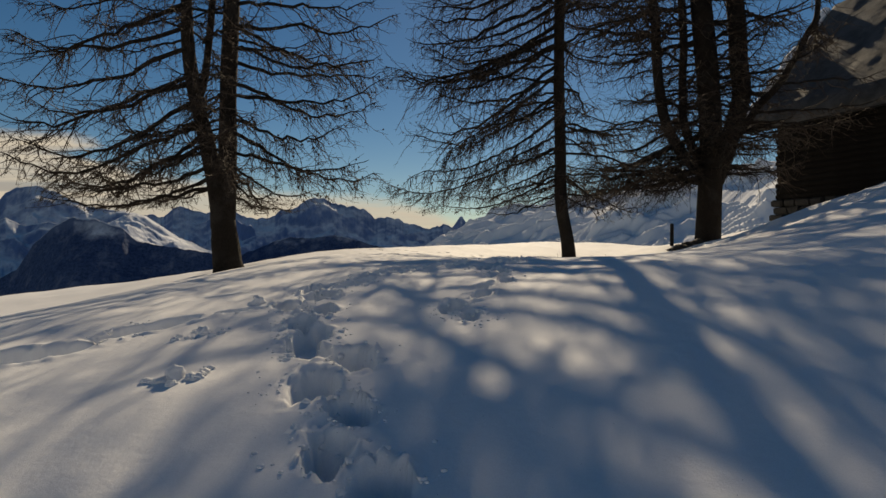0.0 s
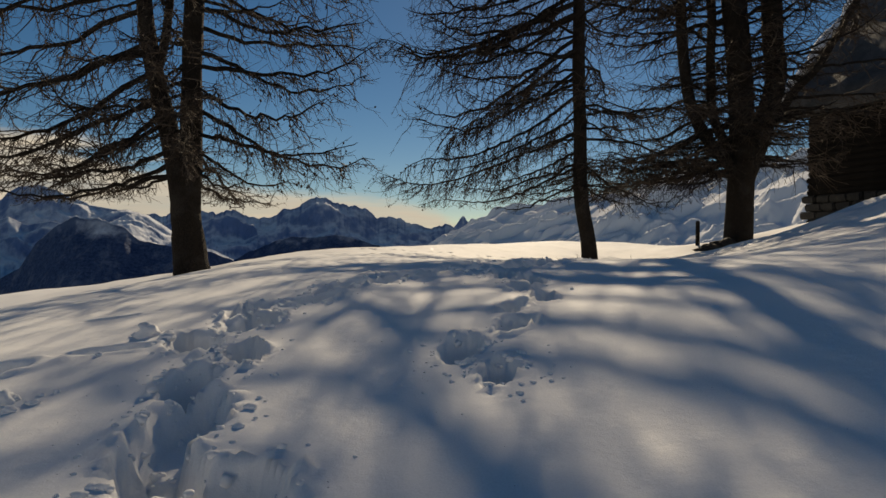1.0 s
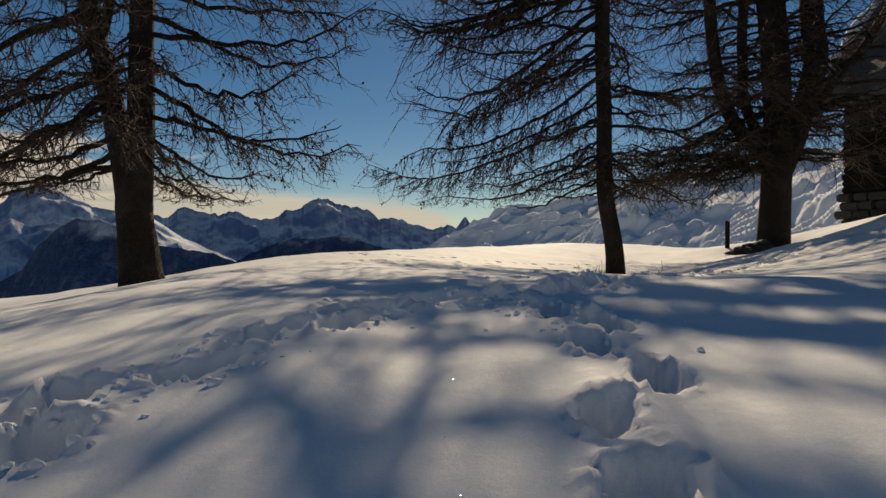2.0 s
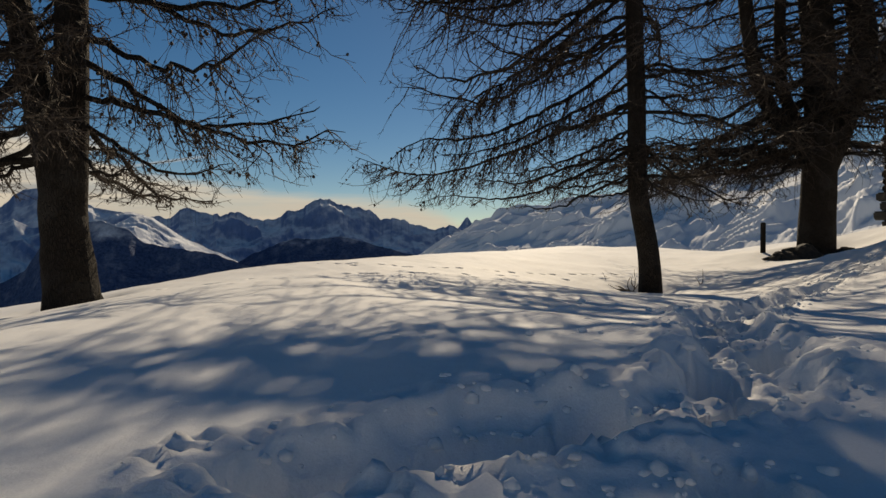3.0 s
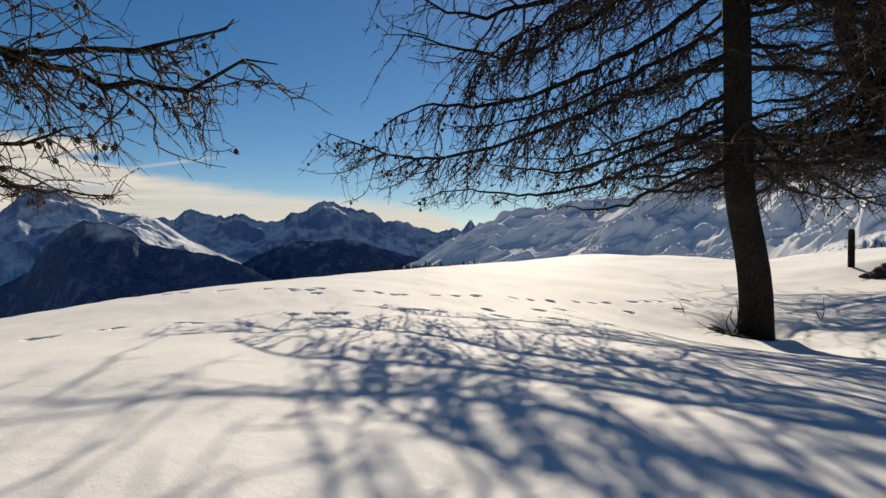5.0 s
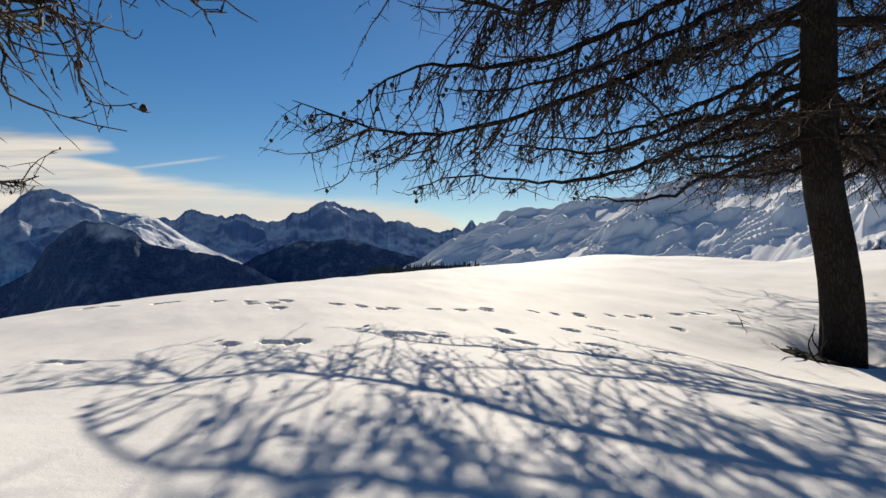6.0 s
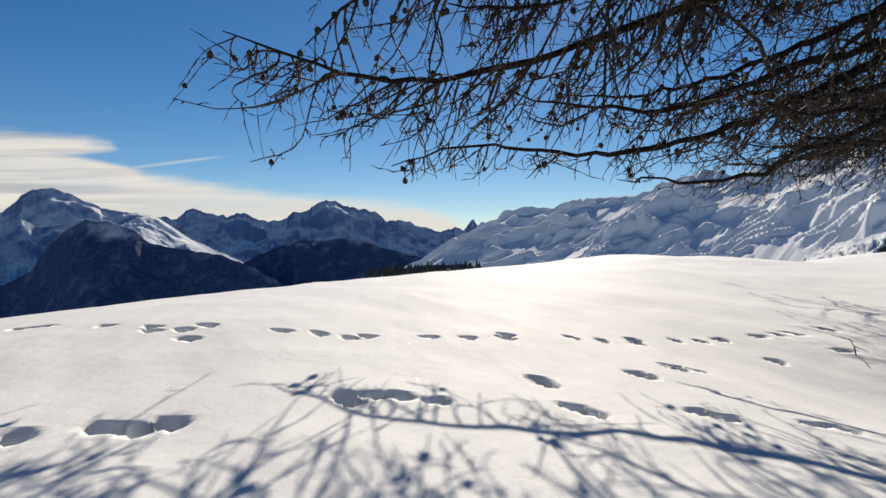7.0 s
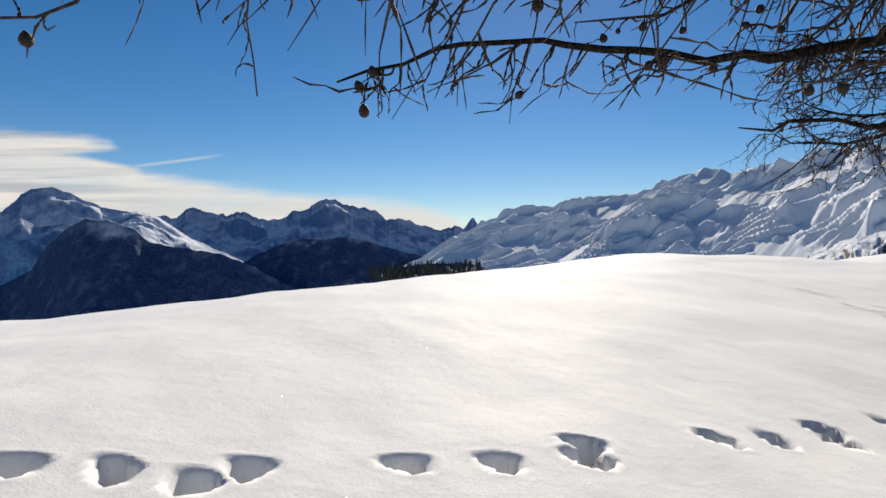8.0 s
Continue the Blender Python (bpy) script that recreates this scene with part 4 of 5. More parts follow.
def larch_twin():
    rnd = np.random.RandomState(33)
    foot = np.array((-4.35, 14.0, 0.75))
    tree = thing("larch_tree", foot, "tall bare larch whose trunk divides into twin stems", "tree", "bare larches on the alp")
    zb = foot[2]
    stem_part(tree, "trunk", local([(-4.24, 14, 0.4), (-4.3, 14, 0.95), (-4.38, 14, 1.7), (-4.42, 14, 2.3), (-4.42, 14, 2.8)], foot), [0.34, 0.3, 0.27, 0.25, 0.2], 26, rnd, 0.3, 20)
    _, left, _ = stem_part(tree, "stem", local([(-4.44, 14, 1.9), (-4.54, 14, 2.6), (-4.7, 14, 3.45), (-4.94, 14, 4.42), (-5.12, 14, 5.4), (-5.14, 14, 6.6), (-5.2, 14.05, 9), (-5.25, 14.1, 12.2)], foot), [0.19, 0.17, 0.15, 0.12, 0.1, 0.08, 0.05, 0.012], 46, rnd)
    _, right, _ = stem_part(tree, "stem", local([(-4.32, 14, 1.9), (-4.29, 14, 2.6), (-4.28, 14, 3.8), (-4.24, 14, 5.15), (-4.16, 14, 6.6), (-4.1, 13.95, 9), (-4.1, 13.9, 13.8)], foot), [0.2, 0.185, 0.17, 0.15, 0.13, 0.09, 0.015], 50, rnd)
    _, mid, _ = stem_part(tree, "stem", local([(-4.93, 14, 4.3), (-4.74, 14.02, 5.0), (-4.66, 14.04, 5.87), (-4.58, 14.06, 6.8), (-4.55, 14.1, 9.6)], foot), [0.085, 0.075, 0.07, 0.06, 0.012], 24, rnd, sides=10)
    boughs = [(3.75, 0, 3.35, 1.1, 0.15), (3.45, -6, 3.1, 0.55, 0.35), (3.1, 76, 2.9, 0.75, 0.1), (4.6, -2, 3.5, 0.3, 0.5), (2.7, 80, 2.4, 0.4, 0.1), (5.2, 15, 3.6, 0.2, 0.35), (3.0, 4, 1.9, 0.75, 0.15), (2.75, -35, 1.7, 0.55, 0.15), (5.6, -10, 3.4, 0.4, 0.3), (6.1, 5, 3.6, 0.3, 0.3), (4.2, -20, 3.0, 0.5, 0.4), (4.9, 8, 3.2, 0.5, 0.4), (6.4, -4, 3.2, 0.1, 0.3),
              (2.55, 172, 1.8, 0.35, 0.2), (4.4, 180, 4.0, 1.2, 0.5), (4.0, 190, 4.1, 1.25, 0.5), (3.4, 176, 3.8, 0.95, 0.35), (3.0, 185, 3.4, 0.65, 0.2), (5.0, 174, 4.2, 1.0, 0.55), (5.6, 184, 4.0, 0.8, 0.5), (6.4, 178, 4.0, 0.9, 0.5), (2.6, 200, 3.2, 0.35, 0.1), (3.7, 160, 3.8, 1.1, 0.4), (4.8, 200, 4.0, 1.0, 0.5), (2.9, 165, 3.3, 0.6, 0.2), (6.0, 190, 3.8, 0.6, 0.5)]
    for z, az, length, sag, up in boughs:
        stem = left if 90 < az < 270 else right
        add_branch(tree, branch_line(on_stem(stem, z - zb), az, length, sag, up, rnd, 18), 0.015 + 0.008 * length, rnd, 15.0 if z < 4.7 else 10.0, 11.0 if z < 4.7 else 9.0, near=abs(az) < 40 and z < 5.3, sweep=0.2 if abs(az) < 40 and z < 5.3 else 0.0)
    fill_crown(tree, [left, right, right, mid], rnd, 2.7 - zb, 7.0 - zb, 50, lambda z: 3.2, lambda az, z: z < 5.5 - zb and (az < 62 or az > 320), 12.0, 11.0)
    fill_crown(tree, [left, right, mid], rnd, 7.0 - zb, 13.2 - zb, 18, lambda z: 3.2 * (1 - max(0, z - 6.0) / 8.0) + 0.25, None, 8.0, 5.0, light=True)
    tree.location, tree.scale = (-4.53, 14.4, 0.75 + float(lie(-4.53, 14.4) - lie(-4.35, 14.0))), (1.03, 1.03, 1.03)
    return tree


def larch_many():
    rnd = np.random.RandomState(47)
    foot = np.array((9.96, 22.7, 0.9))
    tree = thing("larch_tree", foot, "old bare larch with several curved stems beside the hut", "tree", "bare larches on the alp")
    zb = foot[2]
    y = 22.7
    _, mainline, _ = stem_part(tree, "trunk", local([(9.95, y, 0.1), (9.97, y, 1.0), (10.02, y, 2.96), (10.1, y, 4.3), (10.05, y, 5.6), (10.0, y, 7.0), (9.7, y, 10.1), (9.5, y, 14.0), (9.4, y, 19.5)], foot), [0.43, 0.41, 0.39, 0.38, 0.37, 0.35, 0.31, 0.22, 0.02], 60, rnd, 0.4, 20)
    stems = [
        ([(10.15, y, 3.3), (10.4, y, 4.1), (10.85, y, 4.8), (11.28, y, 6.2), (11.1, y, 8.2), (10.95, y, 10.1), (10.7, y, 14.0), (10.8, y, 18.0)], [0.28, 0.32, 0.32, 0.3, 0.28, 0.25, 0.16, 0.02]),
        ([(9.9, y, 3.6), (9.35, y - 0.1, 4.1), (8.8, y - 0.1, 4.45), (8.42, y, 5.6), (8.05, y, 6.7), (8.3, y, 8.2), (7.95, y, 10.1), (7.7, y, 12.4), (7.8, y, 15.5)], [0.18, 0.19, 0.18, 0.17, 0.16, 0.15, 0.11, 0.02]),
        ([(9.95, y + 0.1, 3.9), (9.4, y + 0.15, 4.4), (9.2, y + 0.2, 5.2), (8.95, y + 0.2, 6.4), (9.3, y + 0.2, 8.0), (8.9, y + 0.2, 11.5), (8.7, y + 0.2, 16.0)], [0.15, 0.15, 0.14, 0.14, 0.12, 0.02]),
        ([(11.1, y, 5.3), (11.6, y - 0.1, 5.9), (12.3, y - 0.2, 6.9), (13.1, y - 0.3, 8.0), (13.8, y - 0.3, 9.6), (14.2, y - 0.3, 12)], [0.13, 0.13, 0.11, 0.1, 0.08, 0.015])]
    lines = [mainline]
    for ctrl, radii in stems:
        ctrl = smooth_line(ctrl, 14) + np.r_[np.zeros((2, 3)), rnd.normal(0, 0.07, (12, 3))]
        lines.append(stem_part(tree, "stem", local(ctrl, foot), radii, 40, rnd, sides=12)[1])
    boughs = [(3.3, 182, 3.2, -0.3, -0.3), (3.6, 186, 3.8, 0.3, 0.1), (4.2, 175, 4.2, 0.9, 0.2), (4.1, 0, 2.6, 0.1, 0.0), (5.0, -4, 2.4, -0.3, 0.1), (4.6, 190, 4.6, 1.0, 0.3), (5.2, 178, 4.8, 1.3, 0.3), (4.0, 5, 2.2, 0.1, 0.1), (4.5, -10, 2.3, 0.0, 0.1), (3.8, 215, 3.6, 0.5, 0.1), (3.9, 160, 3.8, 0.6, 0.1), (5.5, 200, 4.4, 1.4, 0.2), (6.0, 182, 4.6, 1.6, 0.2)]
    for z, az, length, sag, up in boughs:
        add_branch(tree, branch_line(on_stem(mainline, z - zb), az, length, sag, up, rnd, 18), 0.03 + 0.011 * length, rnd, 9.0, 7.0)
    for z, az, length, sag, up in [(4.5, 171, 5.9, 1.0, 0.35), (4.2, 178, 5.5, 0.8, 0.2), (5.2, 168, 5.7, 1.4, 0.3), (4.0, 175, 5.2, 0.7, 0.2), (4.8, 163, 5.6, 1.2, 0.2)]:
        add_branch(tree, branch_line(on_stem(mainline, z - zb), az, length, sag, up, rnd, 24), 0.02 + 0.009 * length, rnd, 15.0, 12.0)
    fill_crown(tree, lines, rnd, 3.6 - zb, 9.0 - zb, 110, lambda z: 4.2, None, 10.0, 7.0, sag=0.12, light=True, stout=0.024)
    # heavy upper limbs, mostly above the view, thickened to cast shade on the slope
    for k in range(22):
        z = 8.6 + 0.24 * k
        add_branch(tree, branch_line(on_stem(lines[(0, 2, 3)[k % 3]], z - zb), 180 + (-34, 12, -12, 36)[k % 4] + rnd.uniform(-8, 8), rnd.uniform(4.2, 5.6) - (0.9 if k % 3 else 0), rnd.uniform(0.1, 0.7), 0.3, rnd, 20), rnd.uniform(0.06, 0.085), rnd, 11.0, 6.0, light=True, bulk=1.6)
    fill_crown(tree, lines, rnd, 8.5 - zb, 17.5 - zb, 40, lambda z: 4.8 * (1 - max(0, z - 8.5) / 12.0), None, 9.0, 5.0, sag=0.1, light=True, stout=0.03, bulk=1.4)
    return tree


larch_bent()
larch_twin()
larch_many()


# ---- hut ----
def box_bm(sx, sy, sz, bevel=0.0, seg=1):
    bm = bmesh.new()
    bmesh.ops.create_cube(bm, size=1.0)
    bmesh.ops.scale(bm, vec=(sx, sy, sz), verts=bm.verts)
    if bevel:
        bmesh.ops.bevel(bm, geom=bm.edges[:], offset=bevel, segments=seg, affect="EDGES")
    return bm


def build_hut():
    # local x runs along the eave towards the walker, local y across the house to the ridge
    base = Vector((15.0, 27.2, 1.6))
    way = Vector((1.6, -4.6, 0)).normalized()
    hut = thing("log_hut", base, "dark weathered log hut on a stone base under deep roof snow", "hut")
    hut.rotation_euler = (0, 0, math.atan2(way.y, way.x))
    length, width, eave, stone_top = 9.0, 9.0, 5.3, 1.55
    rnd = random.Random(4)
    log = box_bm(length, 0.2, 0.235, 0.045, 2)
    log_mesh = bpy.data.meshes.new("log")
    log.to_mesh(log_mesh)
    log.free()
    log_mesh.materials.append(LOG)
    z = stone_top
    while z < eave:
        for y in (0.0, width):
            ob = part("log", log_mesh, hut)
            ob.location = (length / 2 + rnd.uniform(-0.05, 0.05), y, z + 0.12)
        z += 0.24
    short = bpy.data.meshes.new("log")
    bm = box_bm(width - 0.22, 0.2, 0.235, 0.045, 2)
    bm.to_mesh(short)
    bm.free()
    short.materials.append(LOG)
    z = stone_top
    while z < eave:
        for x in (0.0, length):
            ob = part("log", short, hut)
            ob.location, ob.rotation_euler = (x + (0.1 if x == 0 else -0.1), width / 2, z + 0.12), (0, 0, math.pi / 2)
        z += 0.24
    # gable boards
    for x in (0.1, length - 0.1):
        bm = bmesh.new()
        pts = [(x - 0.06, 0.05, eave), (x - 0.06, width - 0.05, eave), (x - 0.06, width / 2, eave + width / 2 * 1.1)]
        a = [bm.verts.new(p) for p in pts]
        b = [bm.verts.new((p[0] + 0.12, p[1], p[2])) for p in pts]
        bm.faces.new(a)
        bm.faces.new(b[::-1])
        for i in range(3):
            bm.faces.new((a[i], b[i], b[(i + 1) % 3], a[(i + 1) % 3]))
        bmesh.ops.recalc_face_normals(bm, faces=bm.faces)
        part("gable", (bm, LOG), hut)
    # stone base, course by course
    stones = []
    for k in range(6):
        bm = box_bm(rnd.uniform(0.45, 0.75), 0.3, 0.3, 0.05, 2)
        for v in bm.verts:
            v.co += Vector((rnd.uniform(-0.02, 0.02), rnd.uniform(-0.02, 0.02), rnd.uniform(-0.015, 0.015)))
        me = bpy.data.meshes.new("stone")
        bm.to_mesh(me)
        bm.free()
        me.materials.append(STONE)
        stones.append(me)
    part("base_core", (box_bm(length - 0.1, width - 0.1, stone_top + 1.6), STONE), hut).location = (length / 2, width / 2, (stone_top - 1.6) / 2)
    for row in range(7):
        zc = stone_top - 0.16 - 0.31 * row
        x = -0.15 + 0.2 * (row % 2)
        while x < length:
            ob = part("stone", rnd.choice(stones), hut)
            ob.location = (x + 0.3, -0.08 + rnd.uniform(-0.03, 0.03), zc)
            x += 0.62
    # roof of boards with overhang, rafters and a thick snow cover
    pitch = math.atan(1.1)
    slope = (width / 2 + 0.75) / math.cos(pitch)
    for sgn in (1, -1):
        m = Matrix.Translation((length / 2, width / 2, eave + width / 2 * 1.1)) @ Matrix.Rotation(-sgn * pitch, 4, "X")
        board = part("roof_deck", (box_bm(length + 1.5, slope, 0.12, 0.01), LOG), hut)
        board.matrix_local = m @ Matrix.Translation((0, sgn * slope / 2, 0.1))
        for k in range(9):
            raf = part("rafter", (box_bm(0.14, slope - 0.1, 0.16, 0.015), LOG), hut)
            raf.matrix_local = m @ Matrix.Translation((-length / 2 - 0.5 + k * (length + 1.0) / 8, sgn * slope / 2, -0.03))
        nx, ny = 70, 50
        gx, gy = np.meshgrid(np.linspace(-1, 1, nx), np.linspace(0, 1, ny))
        lx = gx * (length + 1.7) / 2
        ly = sgn * gy * (slope + 0.12)
        side = np.minimum(1, (1 - np.abs(gx)) * 12) ** 0.5 * np.minimum(1, (1 - gy) * 10 + 0.02) ** 0.5
        topz = 0.17 + 0.5 * side * (1 + 0.05 * fbm(gx * 4, gy * 4 + sgn, 4, 3))
        v = np.concatenate([np.stack([lx, ly, topz], -1).reshape(-1, 3), np.stack([lx, ly, np.full_like(lx, 0.163)], -1).reshape(-1, 3)])
        i = (np.arange(ny - 1)[:, None] * nx + np.arange(nx - 1)[None]).reshape(-1)
        f = np.stack([i, i + 1, i + nx + 1, i + nx], 1)
        if sgn < 0:
            f = f[:, ::-1]
        # the cover's colour is darkened to stand for roof shade
        cover = part("snow_cover", mesh_of("snow_cover", v, np.concatenate([f, f[:, ::-1] + nx * ny]), ROOF_SNOW), hut, "layer of roof snow, its grey darkened to look shaded")
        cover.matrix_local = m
        # a roll of plain white snow along the far verge, undarkened as the sunlit rim
        k = 60
        run = np.linspace(0.02, 0.99, k) * (slope + 0.1)
        roll = np.stack([np.full(k, -(length + 1.5) / 2 + 0.02) + 0.05 * vnoise(run * 1.7, run * 0, 2), sgn * run, 0.6 + 0.07 * vnoise(run * 1.1, run * 0 + 4, 3)], 1)
        fat = 0.17 + 0.07 * vnoise(run * 1.9, run * 0 + 7, 5) + 0.04 * vnoise(run * 6.0, run * 0 + 2, 1)
        part("verge_snow", mesh_of("verge_snow", *tubes(roll[None], fat[None], 10), SNOW), hut, "roll of plain white snow along the verge").matrix_local = m


build_hut()


# ---- small things ----
def ground_z(x, y):
    return float(snow_height(np.array([x]), np.array([y]))[0])


def build_post():
    x, y = 8.94, 23.4
    z = ground_z(x, y)
    post = thing("wooden_post", (x, y, z), "short weathered wooden marker post standing in the snow", "post")
    bm = bmesh.new()
    bmesh.ops.create_cone(bm, cap_ends=True, segments=14, radius1=0.07, radius2=0.066, depth=1.3)
    bmesh.ops.bevel(bm, geom=[e for e in bm.edges if all(v.co.z > 0.6 for v in e.verts)], offset=0.02, segments=2, affect="EDGES")
    for v in bm.verts:
        v.co.z += 2.04 - z - 0.65
        v.co.x += 0.012 * math.sin(v.co.z * 4)
    part("shaft", (bm, BARK), post)


def twig_thing(x, y, ctrls, label):
    z = ground_z(x, y)
    ob = thing("dead_twig", (x, y, z - 0.03), label, "twig", "dead twigs in the snow")
    for ctrl, r in ctrls:
        line = smooth_line(ctrl, 12)
        rad = np.linspace(r, r * 0.35, 12) * np.where(np.arange(12) % 2, 1.2, 0.9)
        part("shoot", mesh_of("shoot", *tubes(line[None], rad[None], 6), TWIG), ob)


def rock(x, y, size, seed, label):
    rnd = np.random.RandomState(seed)
    bm = bmesh.new()
    bmesh.ops.create_icosphere(bm, subdivisions=3, radius=1.0)
    for v in bm.verts:
        n = noise.noise(v.co * 1.3 + Vector((seed, 0, 0))) * 0.4 + noise.noise(v.co * 3.1 + Vector((0, seed, 0))) * 0.15
        v.co = Vector((v.co.x * size[0], v.co.y * size[1], v.co.z * size[2])) * (1 + n)
    me = bpy.data.meshes.new("rock")
    bm.to_mesh(me)
    bm.free()
    me.materials.append(STONE)
    ob = new("rock", me)
    ob.location = (x, y, ground_z(x, y) + size[2] * 0.25)
    tagged(ob, label, "rock", "rocks at the foot of the old larch")


build_post()
twig_thing(4.9, 17.9, [([(0, 0, 0), (-0.05, 0, 0.1), (-0.1, 0, 0.16)], 0.008), ([(0, 0, 0), (0.05, 0, 0.12), (0.03, 0, 0.3)], 0.007)], "thin bare twig sticking out of the snow")
twig_thing(3.35, 17.1, [([(0, 0, 0), (-0.08, 0, 0.08), (-0.2, 0, 0.14)], 0.012), ([(0, 0, 0), (0.1, 0, 0.1), (0.16, 0, 0.2)], 0.012), ([(0.1, 0, 0.1), (0.02, 0, 0.2), (0.05, 0, 0.34)], 0.009)], "bare broken twigs at the foot of the bent larch")
twig_thing(3.2, 18.0, [([(0, 0, 0), (-0.05, -0.05, 0.1), (-0.09, -0.05, 0.16)], 0.006), ([(-0.05, -0.05, 0.1), (0.02, -0.1, 0.07)], 0.004)], "thin bare twig sticking out of the snow")
rock(9.35, 22.25, (0.46, 0.34, 0.36), 3, "low dark rock bare of snow beside a larch")
rock(8.75, 22.1, (0.4, 0.24, 0.16), 8, "flat dark rock half buried in snow")
rock(10.5, 22.3, (0.28, 0.2, 0.1), 12, "small dark rock half buried in snow")



def needle_litter(x, y, size, seed, label):
    """A low uneven patch of needles and bark crumbs where the snow has melted."""
    rnd = np.random.RandomState(seed)
    n, rings = 40, 9
    ang = np.linspace(0, 2 * np.pi, n, endpoint=False)
    edge = 1 + 0.25 * fbm(np.cos(ang) * 1.6 + seed, np.sin(ang) * 1.6, 4, 3)
    verts, faces = [], []
    for r in range(rings):
        f = (r + 0.02) / (rings - 1)
        px, py = x + np.cos(ang) * edge * size[0] * f, y + np.sin(ang) * edge * size[1] * f
        h = (0.035 + 0.02 * rnd.rand(n)) * (1 - f ** 3) - 0.03 * f ** 3
        verts += [(a, b, c) for a, b, c in zip(px, py, snow_height(px, py) + h)]
        if r:
            faces += [((r - 1) * n + i, r * n + i, r * n + (i + 1) % n, (r - 1) * n + (i + 1) % n) for i in range(n)]
    ob = new("needle_litter", mesh_of("needle_litter", np.array(verts), np.array(faces), BARK, False))
    tagged(ob, label, "needle litter")


needle_litter(3.5, 17.1, (0.4, 0.3), 2, "dark fallen needles in the melt hollow round a larch foot")
needle_litter(9.3, 22.35, (0.85, 0.4), 5, "dark needles and roots laid bare beside the old larch")
twig_thing(3.3, 17.0, [([(0, 0, 0), (-0.1, 0, 0.12), (-0.22, -0.02, 0.15)], 0.012), ([(0.05, 0, 0), (-0.03, 0, 0.16), (0.04, 0, 0.3)], 0.011), ([(-0.05, 0, 0.05), (-0.2, 0.03, 0.09), (-0.34, 0, 0.17)], 0.009), ([(0.08, 0, 0.02), (0.12, 0, 0.2), (0.1, 0, 0.42)], 0.008)], "bare broken twigs in the hollow beside a trunk")
twig_thing(8.6, 22.1, [([(0.3, 0, 0.02), (0, 0, 0.07), (-0.4, -0.02, 0.05)], 0.025), ([(0.3, 0.05, 0.05), (0.1, 0, 0.12), (-0.2, 0, 0.13)], 0.02), ([(0.4, 0, 0.05), (0.5, 0, 0.2), (0.42, 0, 0.3)], 0.014)], "dead roots and sticks beside the old larch")


def snow_lump(x, y, size, seed, label):
    rnd = np.random.RandomState(seed)
    bm = bmesh.new()
    bmesh.ops.create_icosphere(bm, subdivisions=3, radius=1.0)
    for v in bm.verts:
        n = noise.noise(v.co * 1.5 + Vector((seed, 0, 0))) * 0.5 + noise.noise(v.co * 4 + Vector((0, seed, 0))) * 0.2
        v.co = Vector((v.co.x * size[0], v.co.y * size[1], v.co.z * size[2])) * (1 + n)
    me = bpy.data.meshes.new("snow_clod")
    bm.to_mesh(me)
    bm.free()
    for p in me.polygons:
        p.use_smooth = True
    me.materials.append(SNOW)
    ob = new("snow_clod", me)
    ob.location = (x, y, ground_z(x, y) + size[2] * 0.3)
    tagged(ob, label, "snow clod", "clods fallen from the branches")


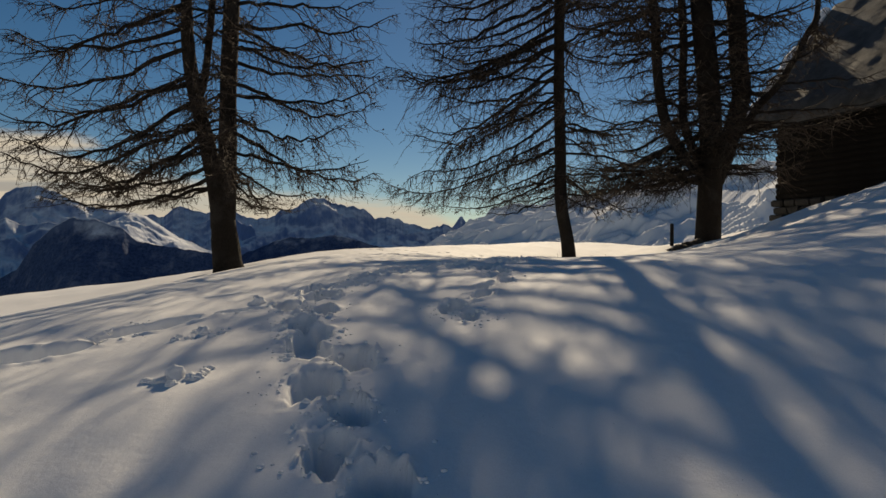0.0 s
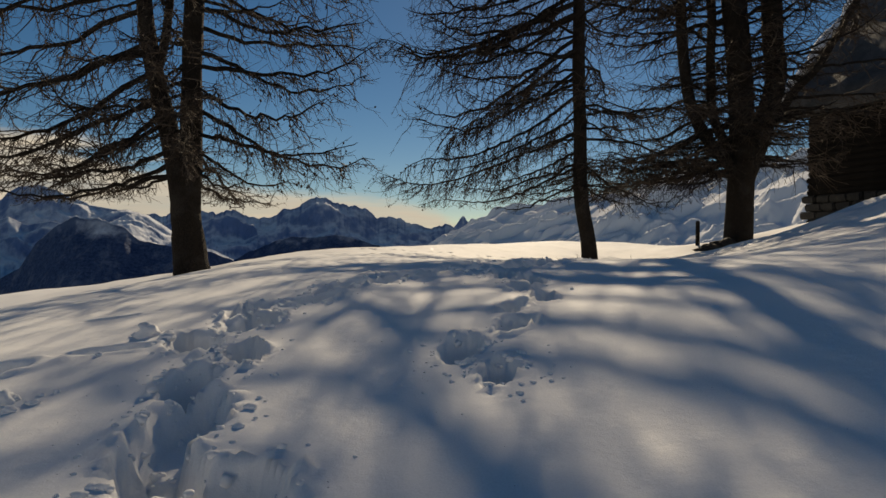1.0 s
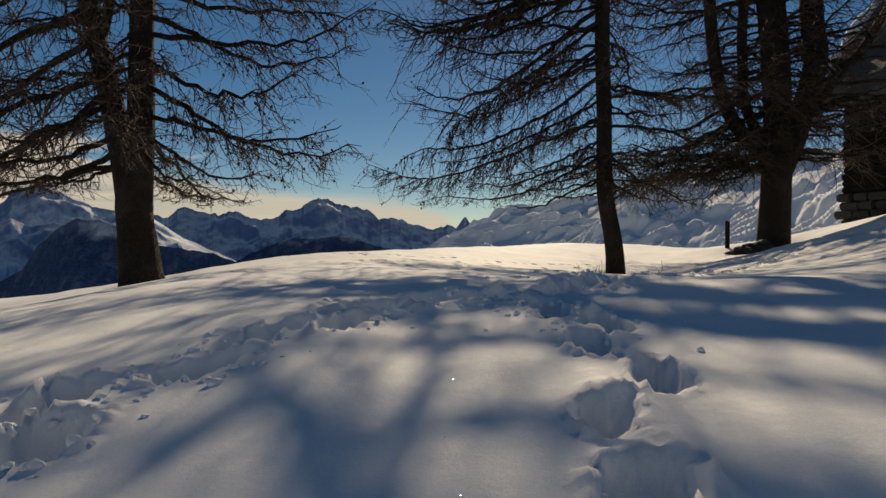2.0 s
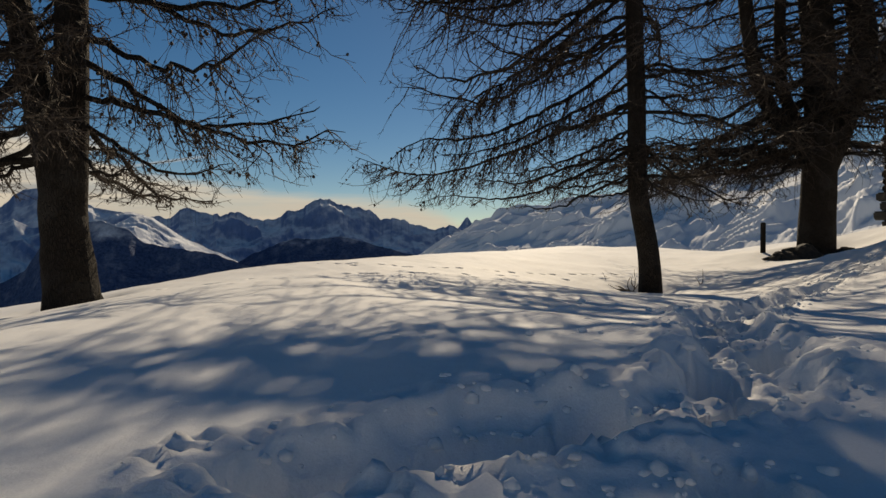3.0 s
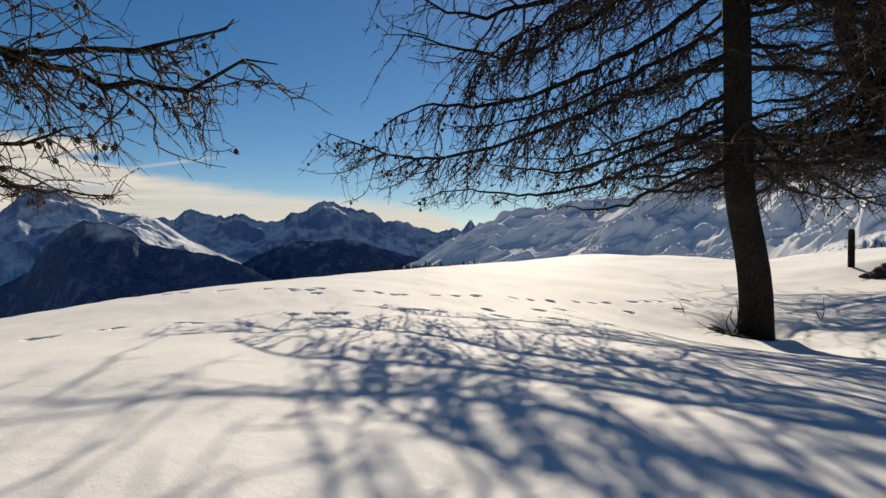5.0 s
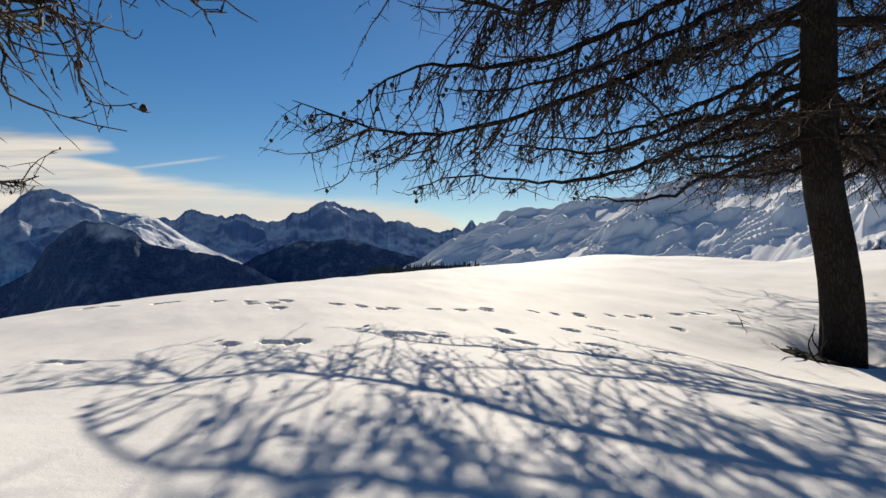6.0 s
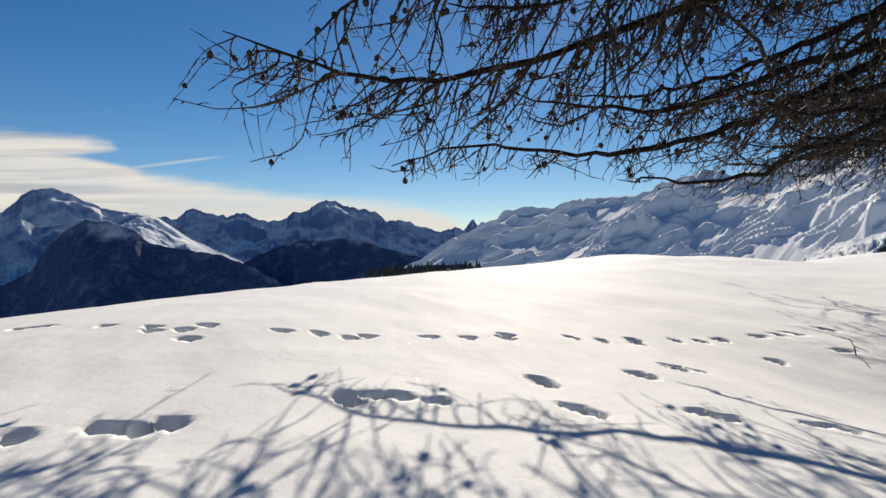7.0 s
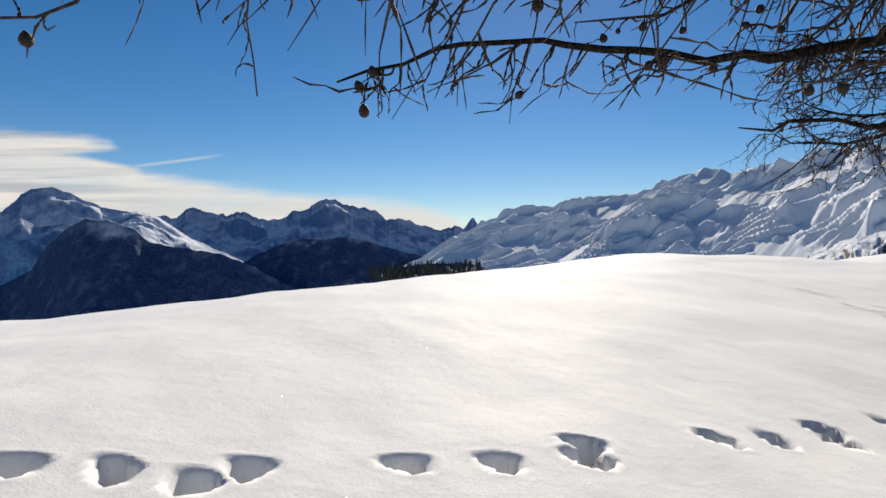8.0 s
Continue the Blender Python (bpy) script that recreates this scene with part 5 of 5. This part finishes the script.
for k, (cx, cy, big) in enumerate([(-1.3, 4.25, 0.055), (-1.55, 5.3, 0.045), (-1.42, 6.25, 0.06)]):
    rk = random.Random(k)
    for j in range(16 if k < 2 else 4):
        r = big * (1.0 if j == 0 else rk.uniform(0.25, 0.75))
        dx, dy = (0, 0) if j == 0 else (rk.uniform(-0.17, 0.17), rk.uniform(-0.12, 0.12))
        snow_lump(cx + dx, cy + dy, (r, r * 0.8, r * (1.0 if j == 0 else 0.6)), k * 20 + j, "broken clod of snow fallen on the slope" if j == 0 else "small crumb of snow beside a larger clod")


for k, (cx, cy, r) in enumerate([(1.2, 11.25, 0.05), (0.78, 9.4, 0.034), (0.54, 9.35, 0.03), (1.48, 10.6, 0.036), (0.18, 8.55, 0.03), (2.05, 10.6, 0.04)]):
    snow_lump(cx, cy, (r * 0.55, r * 0.42, r * 0.45), 90 + k, "small clod of snow lying on the smooth field")


def build_crumbs():
    """Crumbs of snow kicked out along the trail."""
    rnd = np.random.RandomState(11)
    ico = bmesh.new()
    bmesh.ops.create_icosphere(ico, subdivisions=1, radius=1.0)
    bv = np.array([v.co for v in ico.verts])
    bf = np.array([[v.index for v in f.verts] for f in ico.faces])
    ico.free()
    verts, faces = [], []
    walked = [p for p in PITS if p[5] > 0.12]
    for k in range(2700):
        px, py, a, b, head, deep = walked[rnd.randint(len(walked))]
        ang, far = rnd.uniform(0, 2 * np.pi), rnd.gamma(1.6, 0.07) + 0.1
        x, y = px + math.cos(ang) * far, py + math.sin(ang) * far
        r = min(0.022, rnd.gamma(1.4, 0.0045) + 0.003)
        if k % 5 == 0:
            r, far = rnd.uniform(0.01, 0.026), rnd.uniform(0.12, 0.26)
            x, y = px + math.cos(ang) * far, py + math.sin(ang) * far
        verts.append(bv * (1 + 0.28 * np.sin(bv @ rnd.normal(0, 2.6, (3, 1)) + rnd.uniform(0, 6)) + rnd.normal(0, 0.07, (len(bv), 1))) * (r * np.array((1, rnd.uniform(0.6, 1), rnd.uniform(0.5, 0.9)))) + np.array((x, y, 0)))
        faces.append(bf + len(bv) * k)
    v = np.concatenate(verts)
    centre = v.reshape(2700, -1, 3).mean(1)
    z = dents(centre[:, 0].copy(), centre[:, 1].copy(), snow_height(centre[:, 0], centre[:, 1]))
    v[:, 2] += np.repeat(z, len(bv))
    ob = new("snow_crumbs", mesh_of("snow_crumbs", v, np.concatenate(faces), SNOW))
    tagged(ob, "loose crumbs of snow kicked out along the footprints", "snow crumbs", kind="stuff")


build_crumbs()
